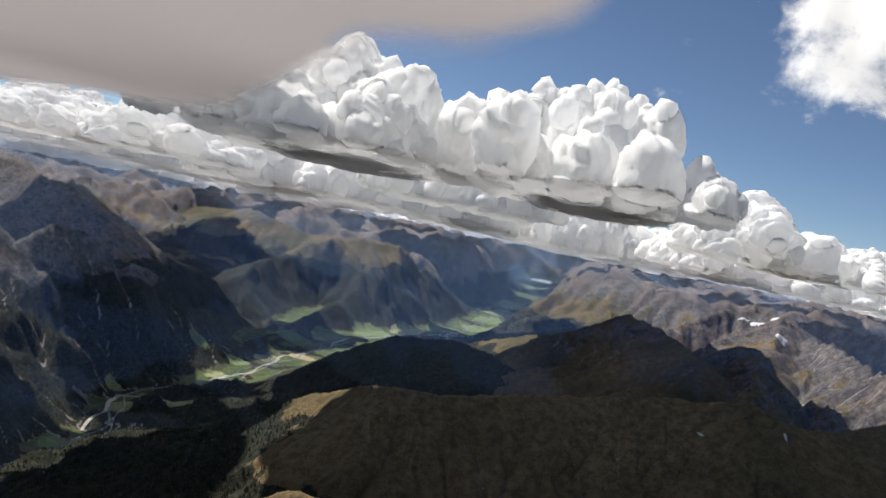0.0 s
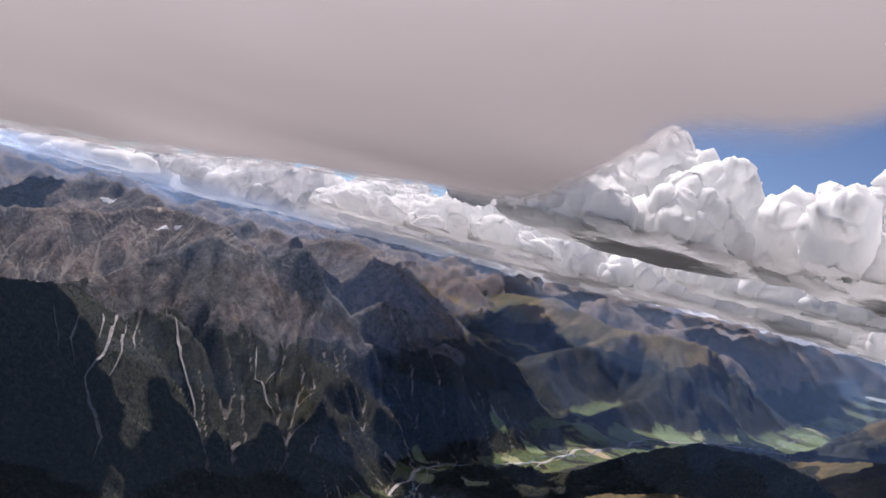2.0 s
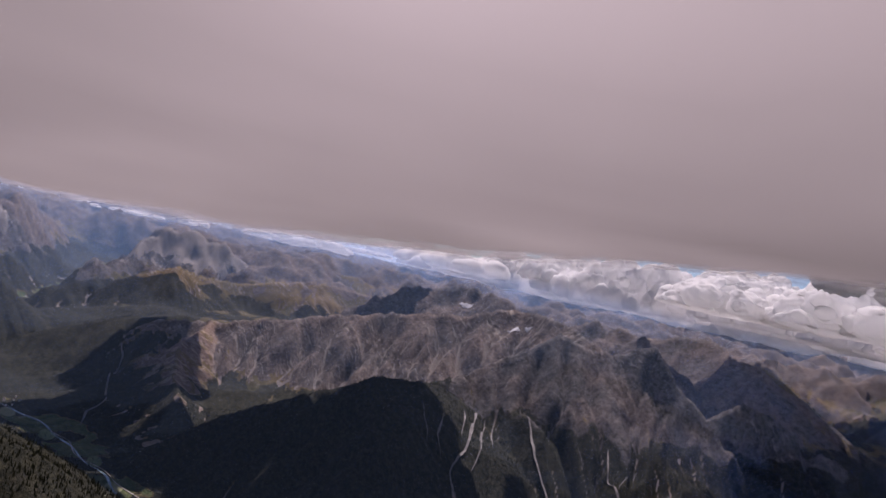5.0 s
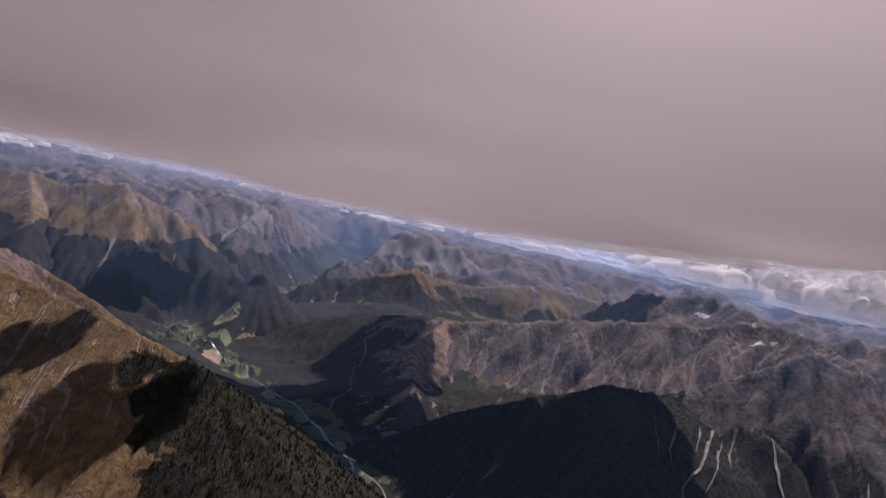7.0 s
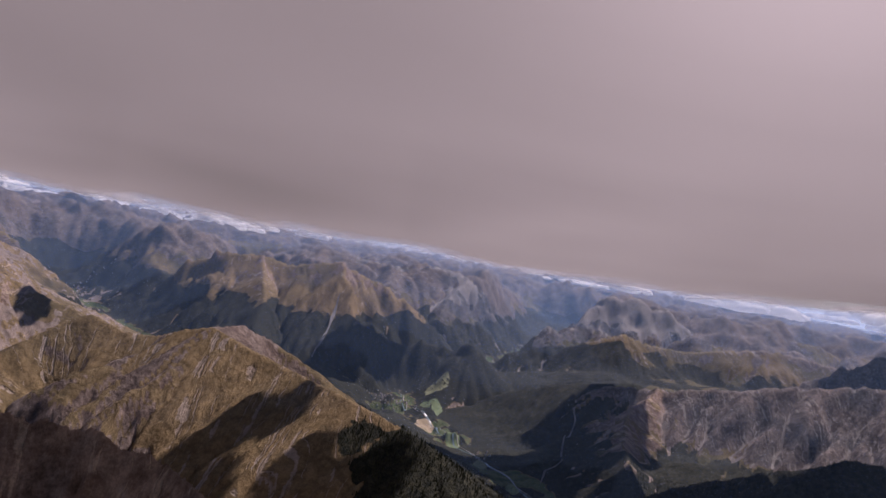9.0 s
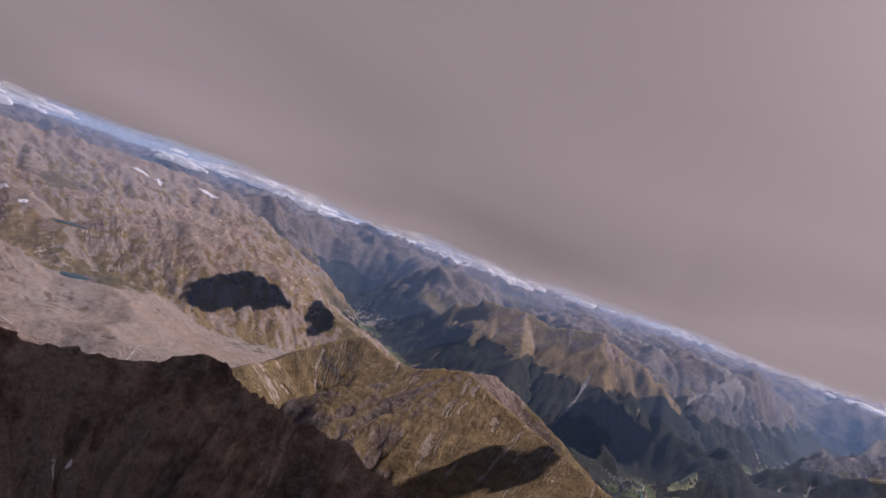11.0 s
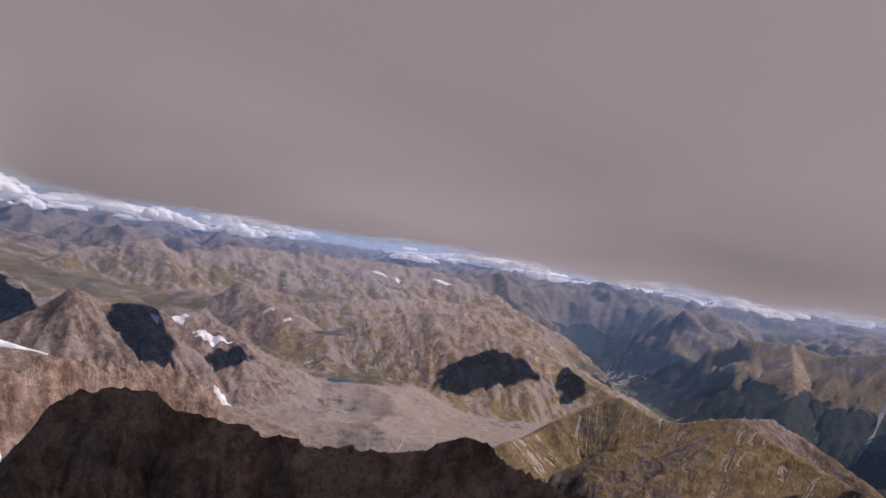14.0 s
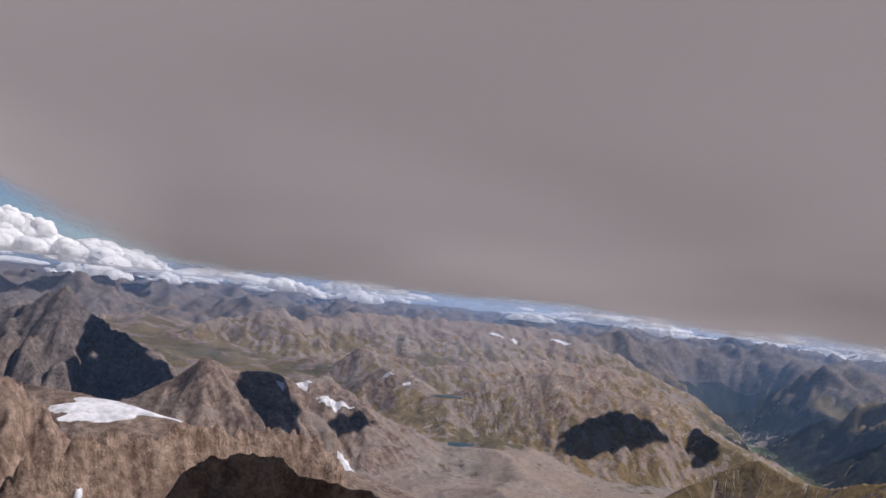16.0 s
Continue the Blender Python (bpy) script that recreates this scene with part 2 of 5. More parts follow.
# ---- the plan of the land: crest lines and valley floors ----
RIDGES = {
    "meadow_ridge": [(-53.3, 295.2, 94.7), (-33, 278.1, 108.4), (-16.7, 269.5, 116.3), (-4.8, 260, 120.6), (10.9, 259.8, 120.8), (53.6, 264.6, 128), (88.7, 265.6, 134), (113.9, 255.8, 139.1), (124.1, 251, 135.6), (142.3, 252.7, 135.3), (165.8, 261.9, 140.9)],
    "meadow_spur": [(-53.3, 295.2, 94.7), (-72, 301.5, 77.1), (-98.8, 314.9, 58.3), (-128.5, 336.3, 36.4)],
    "near_spur": [(-30.4, 146.9, 116.7), (-17.8, 143.9, 123.9), (-2.5, 150, 121)],
    "forest_hill": [(-108.3, 651.1, 20.5), (-61.7, 616.9, 58.6), (-18.8, 599.7, 82.9), (24.2, 569.5, 92.6), (50.3, 517.6, 96)],
    "brown_ridge": [(27.1, 739.5, 60.1), (77.3, 675.6, 88.5), (116.8, 629.2, 108), (132.7, 585.1, 124.9), (146.3, 561.2, 137.7), (161.1, 536.3, 134.9), (167.7, 502.8, 130.7), (169.8, 459.6, 122.5)],
    "rocky_group": [(203.6, 690.6, 114.9), (251.6, 706.6, 136.4), (283.7, 726.6, 146.7), (315.8, 735.1, 154.8), (326.1, 708.6, 154.6), (326.9, 663.9, 138.3), (313.3, 580.9, 140.1), (301.5, 518.7, 134.9), (279.6, 438.4, 135.1)],
    "rocky_spur": [(326.1, 708.6, 154.6), (274.7, 600.1, 133.6), (201.2, 457.7, 118.6)],
    "right_range": [(238.8, 1480.9, 105.3), (291.3, 1369.4, 144.5), (318.6, 1311.9, 145.9), (335.9, 1255.9, 135.5), (381.5, 1190.4, 136.8), (459.5, 1162.5, 141.9), (546.8, 1124, 140.5), (600.2, 1096.5, 139.7), (673.6, 1053, 135)],
    "brown_massif": [(-446.6, 1402.6, 115.4), (-350.9, 1297.4, 126.6), (-313.9, 1267.7, 135.6), (-259.4, 1253.4, 124.7), (-193.7, 1213.6, 115.3), (-155.5, 1192.9, 120.8), (-113.1, 1197.7, 125.6), (-46.2, 1228.1, 126), (15.6, 1279.9, 112.4), (79.6, 1315.6, 99.2), (133.6, 1350.4, 76), (157.3, 1373, 50)],
    "massif_spur": [(-151.9, 1165.1, 122.2), (-189.1, 1058.2, 100.1), (-209.4, 977.8, 87.9), (-219.8, 924.2, 71.9)],
    "far_brown_range": [(-645.1, 976.1, 133.7), (-582.1, 1044.8, 142.6), (-572.8, 1108.8, 117.9), (-592.7, 1301.4, 122.1), (-582.8, 1447, 113.9), (-520.9, 1539.2, 140.4), (-461, 1558.2, 126.3), (-405.4, 1640.6, 117.7)],
    "valley_gate_range": [(22, 1874.9, 86.1), (80.4, 1810.2, 100.3), (122.9, 1807.8, 133.6), (177.9, 1866.5, 116.7), (215.4, 1926, 70)],
    "valley_gate_hills": [(318.1, 1893.5, 76.9), (335.6, 1768.4, 115.1), (361.6, 1702, 134.1), (411.6, 1628.8, 147.4)],
    "snow_chain": [(-796.8, 3305.3, 90.8), (-639.3, 3339.4, 107.1), (-441.5, 3270.3, 110.1), (-302.5, 3286.1, 128.7), (-178.5, 3195, 121.8), (-63.1, 3099.4, 113.5), (65.3, 2999.3, 95.1), (226.3, 2991.5, 82.3), (378.6, 2976, 80.3), (541.7, 3153.8, 57.7)],
    "chute_mountain": [(-467.3, 407.5, 80.3), (-444.9, 431.8, 96.2), (-427.5, 449.1, 112.7), (-415.6, 473.5, 127.8), (-406.1, 494.7, 143.9), (-390.5, 507.1, 137.8), (-376.9, 529.6, 135.4), (-356, 555.7, 149.5), (-332.9, 558.3, 123.7), (-309.2, 571.8, 102.1), (-295.2, 601.4, 119.5), (-278.8, 620.2, 112.5), (-252.6, 652.8, 94.3), (-232.8, 691.9, 76), (-218.3, 717.5, 63.3), (-178.8, 759.2, 34.3)],
    "dark_hump": [(-411.7, 379.6, 92.6), (-399.7, 348, 97.4), (-400.3, 316, 98.4), (-398.1, 285.7, 96.1), (-391.5, 260, 88.6), (-384.4, 233.9, 75.5), (-374.3, 211.7, 63.2), (-361.7, 193.1, 50.2)],
    "ribbed_wall": [(-760.6, 306.5, 67.5), (-721.4, 345.7, 77.5), (-689.3, 386, 90.5), (-654.8, 423.8, 104.1), (-611.7, 467.7, 119.8), (-576.5, 495.3, 130.1), (-550.9, 523.6, 135.6), (-525.9, 548.6, 148.8), (-502.5, 570.2, 152.2), (-466.4, 574.5, 147.4), (-418, 561.5, 136.8)],
    "wall_shoulder": [(-721.4, 345.7, 77.5), (-659.4, 289.2, 59.9), (-604.6, 264.7, 45.1), (-534.6, 249.5, 32.1), (-491.4, 247, 21.4)],
    "white_rock_spur": [(-906, 250.5, 11.9), (-891.6, 264.5, 29.1), (-876.8, 278.7, 43.3), (-864.3, 315.4, 55.6), (-807, 350.8, 61.7), (-745.6, 364.7, 70.4)],
    "wooded_spur": [(-765, 340, 74), (-800, 288, 60), (-828, 248, 44), (-850, 210, 24), (-862, 182, 8)],
    "grassy_mountain": [(-1106.1, 314.5, 15), (-1079.1, 335.2, 47.3), (-1060.7, 359.5, 70.5), (-1016.6, 420.2, 104.6), (-1022.7, 456.5, 95.6), (-1018.7, 511.6, 92.7), (-967, 603.8, 116.8), (-960.5, 650.4, 115.2), (-935.5, 685.9, 110)],
    "far_hump": [(-1365.3, 621.3, 69.4), (-1338.5, 677.1, 96.8), (-1293.9, 758.8, 133.5), (-1269.1, 799.6, 119.6), (-1226.6, 863.4, 121.6)],
    "castle_range": [(-861.6, 600.1, 93.4), (-854.3, 644.3, 121.9), (-831, 689.8, 146.3), (-782.6, 729.7, 155.3), (-742, 728.8, 155.3), (-688.3, 725.4, 147.2)],
    "side_peaks": [(-568.2, 698, 132.9), (-542.8, 717.9, 151.2), (-497.1, 726.1, 149.8), (-453.6, 695.1, 142.3)],
    "plateau_peak": [(-516.5, 785.4, 138.3), (-486.9, 804.1, 152.8), (-448.1, 815, 155.7), (-403, 782.3, 143.4), (-371.5, 775.6, 141.7)],
    "valley_mountain": [(-1371.6, -408, -28.4), (-1313.5, -340.6, 20.1), (-1245.1, -260.3, 79.5), (-1223, -204.6, 117.5), (-1209.7, -150.4, 118.7), (-1183.3, -93.1, 124.3), (-1165.2, -44.1, 117.8), (-1145, 6.1, 130.2), (-1122.5, 57.1, 146.7), (-1077.3, 89.5, 129.3), (-1031.5, 124.4, 108.3), (-982.6, 165.1, 81.8), (-932.9, 199.4, 63)],
    "valley_spur": [(-1183.3, -93.1, 124.3), (-1036.6, -70.4, 70.6), (-951.1, -74.1, 39.7)],
    "jagged_range": [(-1548.8, 61.9, 131.7), (-1496.4, 104, 125.9), (-1470.7, 166, 131.3), (-1444, 215.3, 142.4), (-1415.1, 266.6, 132.4), (-1384.3, 316.4, 121.7), (-1369.3, 376.1, 133.8), (-1332.2, 430.4, 137.3), (-1308.5, 497.7, 144.9), (-1287.7, 549.4, 150), (-1245.7, 593.9, 135.7)],
    "jagged_spur": [(-1415.1, 266.6, 132.4), (-1302.6, 213.4, 88.2), (-1224.4, 195.9, 65.3)],
    "jagged_rib": [(-1332.2, 430.4, 137.3), (-1208.3, 357.4, 103.5), (-1127.9, 346.9, 84)],
    "golden_mountain": [(-267.5, -111.9, 112.7), (-290, -109.6, 114.3), (-302.7, -103.8, 120.1), (-316.3, -93.9, 127.5), (-318.7, -85.7, 131), (-312, -71.2, 127.3), (-304.6, -57.6, 128.8), (-296.5, -45.7, 134.5), (-292.7, -36.6, 136.9), (-279.1, -22.3, 133.9), (-269.8, -9.7, 130.9), (-255, 4.1, 129.1), (-239.4, 16.2, 128), (-228.1, 29.3, 125.4), (-216.6, 38.4, 123.3)],
    "golden_back": [(-292.7, -36.6, 136.9), (-328.7, -29, 134.2), (-339.7, -15, 127), (-330, 3.7, 119.2)],
    "dark_ridge": [(-89.7, -110.7, 147.9), (-93.1, -109.3, 147.5), (-97.1, -107.2, 146.8), (-101.5, -103.2, 143.8), (-106.9, -99.1, 143.0), (-113.8, -92.9, 141.0), (-123.3, -85.6, 138.7), (-130.3, -78.6, 138.7), (-134.0, -72.1, 140.1), (-135.1, -70.2, 141.9), (-137.6, -65.2, 143.3), (-139.2, -61.7, 143.3), (-137.9, -55.7, 140.3), (-137.6, -48.1, 139.7), (-137.2, -39.5, 139.3), (-136.0, -32.4, 138.9), (-132, -21, 136.5), (-122, -12, 135)],
    "dark_ridge_west": [(-89.7, -110.7, 147.9), (-86.5, -112.6, 147.6), (-82.5, -113.0, 145.6), (-79.0, -112, 142.2), (-74.0, -108.3, 138.6), (-66.9, -99.6, 134.7)],
    "cliff_ridge": [(-86.1, -180.5, 132.9), (-101.5, -181.5, 135.8), (-110.3, -182.2, 136.8), (-120.9, -181.4, 135.7), (-129.7, -182.6, 138.1), (-140.5, -182.1, 136), (-154.1, -178.7, 134.2), (-166.8, -175.4, 133.4), (-173.4, -171.6, 129.2), (-177.1, -164.9, 120)],
    "snow_shelf": [(-128.6, -276.5, 134.2), (-140.2, -265.2, 132.8), (-150.2, -253.9, 130.5), (-158.6, -242.8, 127.9), (-165.1, -232.3, 125.7)],
    "left_peak": [(-85.5, -256.1, 158.2), (-93.6, -242.6, 151.8), (-103.9, -238.3, 143.3), (-115.6, -244, 136.2), (-116.1, -232.7, 132.9)],
    "scree_pyramid": [(-225.9, -377.6, 110.1), (-243.2, -366.7, 120.8), (-256.2, -357.7, 134.2), (-274, -357, 127.1), (-297, -351.3, 126.6), (-316.1, -347.8, 120.5), (-334.6, -344.2, 125.2), (-343.7, -335.1, 118.2)],
    "knoll_ridge": [(-434.4, -413.9, 100.1), (-462, -413.4, 120.2), (-469.5, -389.5, 117.2), (-471.4, -354.8, 105.3), (-504.6, -342.8, 119.4), (-540.5, -323.7, 127.9), (-549.5, -308.1, 132.8), (-558.3, -269.7, 123), (-573.2, -236.4, 118.6), (-583.2, -210.3, 106.1), (-583.7, -177.2, 94.4), (-568.7, -157, 89.2)],
    "tan_ridge": [(-515.3, -558.6, 81.6), (-564.4, -538.4, 121.8), (-587.7, -512.9, 117.5), (-602.5, -479.5, 111.3), (-653.6, -461.3, 117.6), (-738.3, -441, 125), (-773.3, -420, 122.2), (-808.7, -395, 124.5), (-835, -365, 114), (-858, -328, 94), (-876, -295, 68)],
    "tan_massif": [(-533, -846.1, 84.2), (-605.8, -857.6, 114.5), (-655.7, -858.2, 128.9), (-706.5, -830.1, 141.2), (-731.4, -821.6, 128.2), (-816.1, -810.3, 143.3), (-921.7, -768.5, 144.9), (-1026.8, -712.8, 148.8), (-1110, -676.7, 146), (-1150, -606, 138), (-1180, -545, 120), (-1200, -500, 92)],
    "far_east_range": [(-1658, -1118, 128.0), (-1735, -1034, 129.0), (-1825, -934, 153.0), (-1923, -844, 151.0), (-1963, -746, 143.0), (-2017, -652, 160.0), (-2040, -497, 149.0), (-2016, -374, 141.0), (-1981, -271, 147.0), (-1944, -153, 129.0), (-1899, -66, 124.0)],
    "dark_peak": [(-223, -610.5, 145.2), (-239.7, -593.4, 141.7), (-252.9, -577, 137.9), (-274.2, -567.2, 156.4), (-289.1, -559.8, 145.9), (-299.7, -542.7, 131.3), (-316.2, -521.7, 121.7), (-315.2, -486.9, 108)],
}
VALLEYS = {
    "inn": [(407.9, 2849.8, 26), (209.9, 1741.7, 21.5), (45.3, 1112.9, 19), (-80.7, 910.8, 18), (-128.4, 723.9, 16.5), (-150.6, 630.6, 15.5), (-199.6, 533.2, 14), (-182.9, 457.7, 12.5), (-197, 342, 11), (-231, 256, 9), (-283, 206, 7), (-362, 192, 5.5), (-479.9, 181, 4.5), (-571.9, 180.6, 3), (-753, 137.2, -1), (-840.8, 113.3, -2.2), (-927.4, 108.1, -2.5)],
    "lower": [(-840, 118, -2.2), (-790, 28, -3), (-847, -74, -4), (-1001, -195, -5), (-1256, -336, -6), (-1541, -501, -7)],
    "side": [(-1063.8, 151.3, -2.2), (-1110.4, 222.8, 6), (-1329.8, 369.4, 15), (-1807.9, 600.6, 25)],
    "gravel": [(-349.4, -315.3, 98), (-284.2, -238.2, 95), (-302.3, -183.8, 90), (-373.7, -171.7, 83), (-547.4, -209.4, 70), (-1044.3, -309.7, 30)],
    "trib": [(-147.1, 1052.3, 26), (-176.7, 779.8, 20), (-141.3, 709, 16.8)],
}
# slope at the crest, slope far down, gully depth, gully width, warmth of the rock, gold of the grass, tree line, grass line, kind words
STYLE = {
    "meadow_ridge": (0.55, 0.42, 4, 22, 0.35, 0.55, 66, 160, "brown alpine ridge with a golden grassy crest"),
    "meadow_spur": (0.5, 0.4, 3, 20, 0.4, 0.6, 120, 125, "forested shoulder running down to the valley"),
    "near_spur": (0.5, 0.45, 3, 15, 0.6, 0.9, 30, 150, "near grassy knoll in cloud shade"),
    "forest_hill": (0.4, 0.35, 4, 40, 0.2, 0.3, 150, 160, "low dark hill covered with conifer forest"),
    "brown_ridge": (0.5, 0.4, 7, 34, 0.25, 0.3, 74, 135, "brown grassy mountain ridge above the forest"),
    "rocky_group": (0.7, 0.5, 14, 30, 0.2, 0.4, 45, 128, "rocky mountain group with small snow patches"),
    "rocky_spur": (0.45, 0.42, 10, 24, 0.2, 0.4, 45, 128, "rocky spur with brown grass"),
    "right_range": (0.6, 0.5, 16, 60, 0.2, 0.3, 60, 110, "distant dark blue mountain range"),
    "brown_massif": (0.45, 0.5, 12, 70, 0.2, 0.3, 90, 135, "broad brown mountain massif with forested foot"),
    "massif_spur": (0.45, 0.5, 8, 50, 0.2, 0.35, 88, 135, "rounded grassy shoulder with forested foot"),
    "far_brown_range": (0.5, 0.45, 12, 60, 0.35, 0.45, 78, 120, "far rounded brown mountain range"),
    "valley_gate_range": (0.6, 0.5, 12, 70, 0.2, 0.3, 70, 110, "hazy blue mountain beside the valley mouth"),
    "valley_gate_hills": (0.4, 0.4, 10, 70, 0.2, 0.3, 80, 110, "hazy hills beside the valley mouth"),
    "snow_chain": (0.6, 0.4, 20, 80, 0.0, 0.2, 40, 60, "far chain of glaciated snow peaks"),
    "chute_mountain": (0.8, 0.42, 13, 30, 0.08, 0.3, 82, 80, "grey rocky mountain with pale scree chutes"),
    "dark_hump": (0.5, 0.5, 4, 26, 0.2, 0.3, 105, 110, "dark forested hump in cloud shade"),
    "ribbed_wall": (0.8, 0.45, 15, 26, 0.25, 0.3, 36, 50, "long grey-brown mountain wall with gullied ribs"),
    "wall_shoulder": (0.7, 0.6, 12, 18, 0.7, 0.5, 38, 60, "reddish rocky shoulder with an eroded gully"),
    "white_rock_spur": (0.6, 0.5, 6, 26, 0.2, 0.4, 76, 95, "pale rock outcrop above dark forest"),
    "wooded_spur": (0.32, 0.32, 6, 24, 0.2, 0.3, 150, 160, "low wooded spur above the valley village"),
    "grassy_mountain": (0.55, 0.5, 9, 36, 0.4, 0.5, 80, 110, "rounded mountain with grass and pale scree"),
    "far_hump": (0.4, 0.4, 8, 50, 0.3, 0.4, 60, 120, "far rounded grassy mountain"),
    "castle_range": (0.85, 0.5, 12, 34, 0.2, 0.3, 50, 70, "castellated grey mountain range"),
    "side_peaks": (0.8, 0.5, 10, 30, 0.15, 0.3, 70, 80, "dark craggy side peaks"),
    "plateau_peak": (0.7, 0.5, 10, 40, 0.15, 0.3, 80, 90, "flat-topped dark rocky mountain"),
    "valley_mountain": (0.6, 0.55, 7, 36, 0.7, 0.8, 66, 135, "broad mountain with brown pastures above forest"),
    "valley_spur": (0.55, 0.5, 8, 34, 0.7, 0.8, 72, 112, "pasture spur with a pale ravine"),
    "jagged_range": (0.8, 0.5, 16, 44, 0.1, 0.3, 62, 70, "jagged pale limestone range"),
    "jagged_spur": (0.7, 0.5, 12, 36, 0.1, 0.3, 62, 70, "pale jagged limestone mountain spur"),
    "jagged_rib": (0.7, 0.5, 12, 36, 0.1, 0.3, 62, 70, "pale jagged limestone mountain rib"),
    "golden_mountain": (0.6, 0.62, 2.0, 9, 0.6, 0.95, 72, 160, "golden grassy mountain with pale erosion streaks"),
    "golden_back": (0.6, 0.55, 4, 14, 0.5, 0.6, 60, 120, "darker grassy back ridge"),
    "dark_ridge": (1.25, 0.85, 4.0, 9, 0.65, 0.3, 0, 40, "dark brown rock ridge in cloud shade"),
    "dark_ridge_west": (1.5, 1.2, 1, 9, 0.65, 0.3, 0, 40, "dark rock arete in cloud shade"),
    "cliff_ridge": (2.4, 0.6, 4.6, 7, 0.95, 0.3, 0, 30, "sunlit reddish brown cliff ridge"),
    "snow_shelf": (0.3, 0.35, 1.0, 14, 0.6, 0.4, 0, 30, "gravelly shelf below a small glacier"),
    "left_peak": (1.6, 0.6, 5, 12, 0.95, 0.3, 0, 30, "reddish brown rock peak with snow patches"),
    "scree_pyramid": (0.6, 0.5, 4, 16, 0.7, 0.6, 0, 60, "pale scree pyramid peak"),
    "knoll_ridge": (0.40, 0.34, 2.2, 16, 0.85, 0.8, 30, 114, "rocky knolls with tan grass and a small lake"),
    "tan_ridge": (0.42, 0.36, 2.6, 22, 0.9, 0.8, 30, 112, "tan rocky mountain ridge with grass"),
    "tan_massif": (0.40, 0.34, 4, 40, 0.8, 0.75, 40, 125, "far tan mountain massif"),
    "far_east_range": (0.5, 0.42, 10, 60, 0.35, 0.45, 70, 120, "far hazy mountain range behind the lower valley"),
    "dark_peak": (0.7, 0.5, 8, 24, 0.3, 0.4, 30, 60, "dark pointed mountain in cloud shade"),
}
NAMES = list(RIDGES)


def polyline(x, y, pts):
    """Distance to a line of points, the line's height and length there, and the way round it."""
    best = np.full(x.shape, 1e9, np.float32)
    z, s, ang = np.zeros_like(best), np.zeros_like(best), np.zeros_like(best)
    run = 0.0
    for (ax, ay, az), (bx, by, bz) in zip(pts, pts[1:]):
        dx, dy = bx - ax, by - ay
        length = math.hypot(dx, dy)
        t = np.clip(((x - ax) * dx + (y - ay) * dy) / (length * length), 0, 1)
        ox, oy = x - ax - t * dx, y - ay - t * dy
        d = np.hypot(ox, oy)
        near = d < best
        best[near] = d[near]
        z[near] = (az + t * (bz - az))[near]
        s[near] = (run + t * length)[near]
        ang[near] = np.arctan2(oy, ox)[near]
        run += length
    # away from the line its height is shared between the nearest stretches
    soft = 1.0 + 0.13 * best
    total, z = np.zeros_like(best), np.zeros_like(best)
    for (ax, ay, az), (bx, by, bz) in zip(pts, pts[1:]):
        dx, dy = bx - ax, by - ay
        t = np.clip(((x - ax) * dx + (y - ay) * dy) / (dx * dx + dy * dy), 0, 1)
        w = np.exp(np.maximum((best - np.hypot(x - ax - t * dx, y - ay - t * dy)) / soft, -30))
        total += w
        z += w * (az + t * (bz - az))
    return best, z / total, s, ang


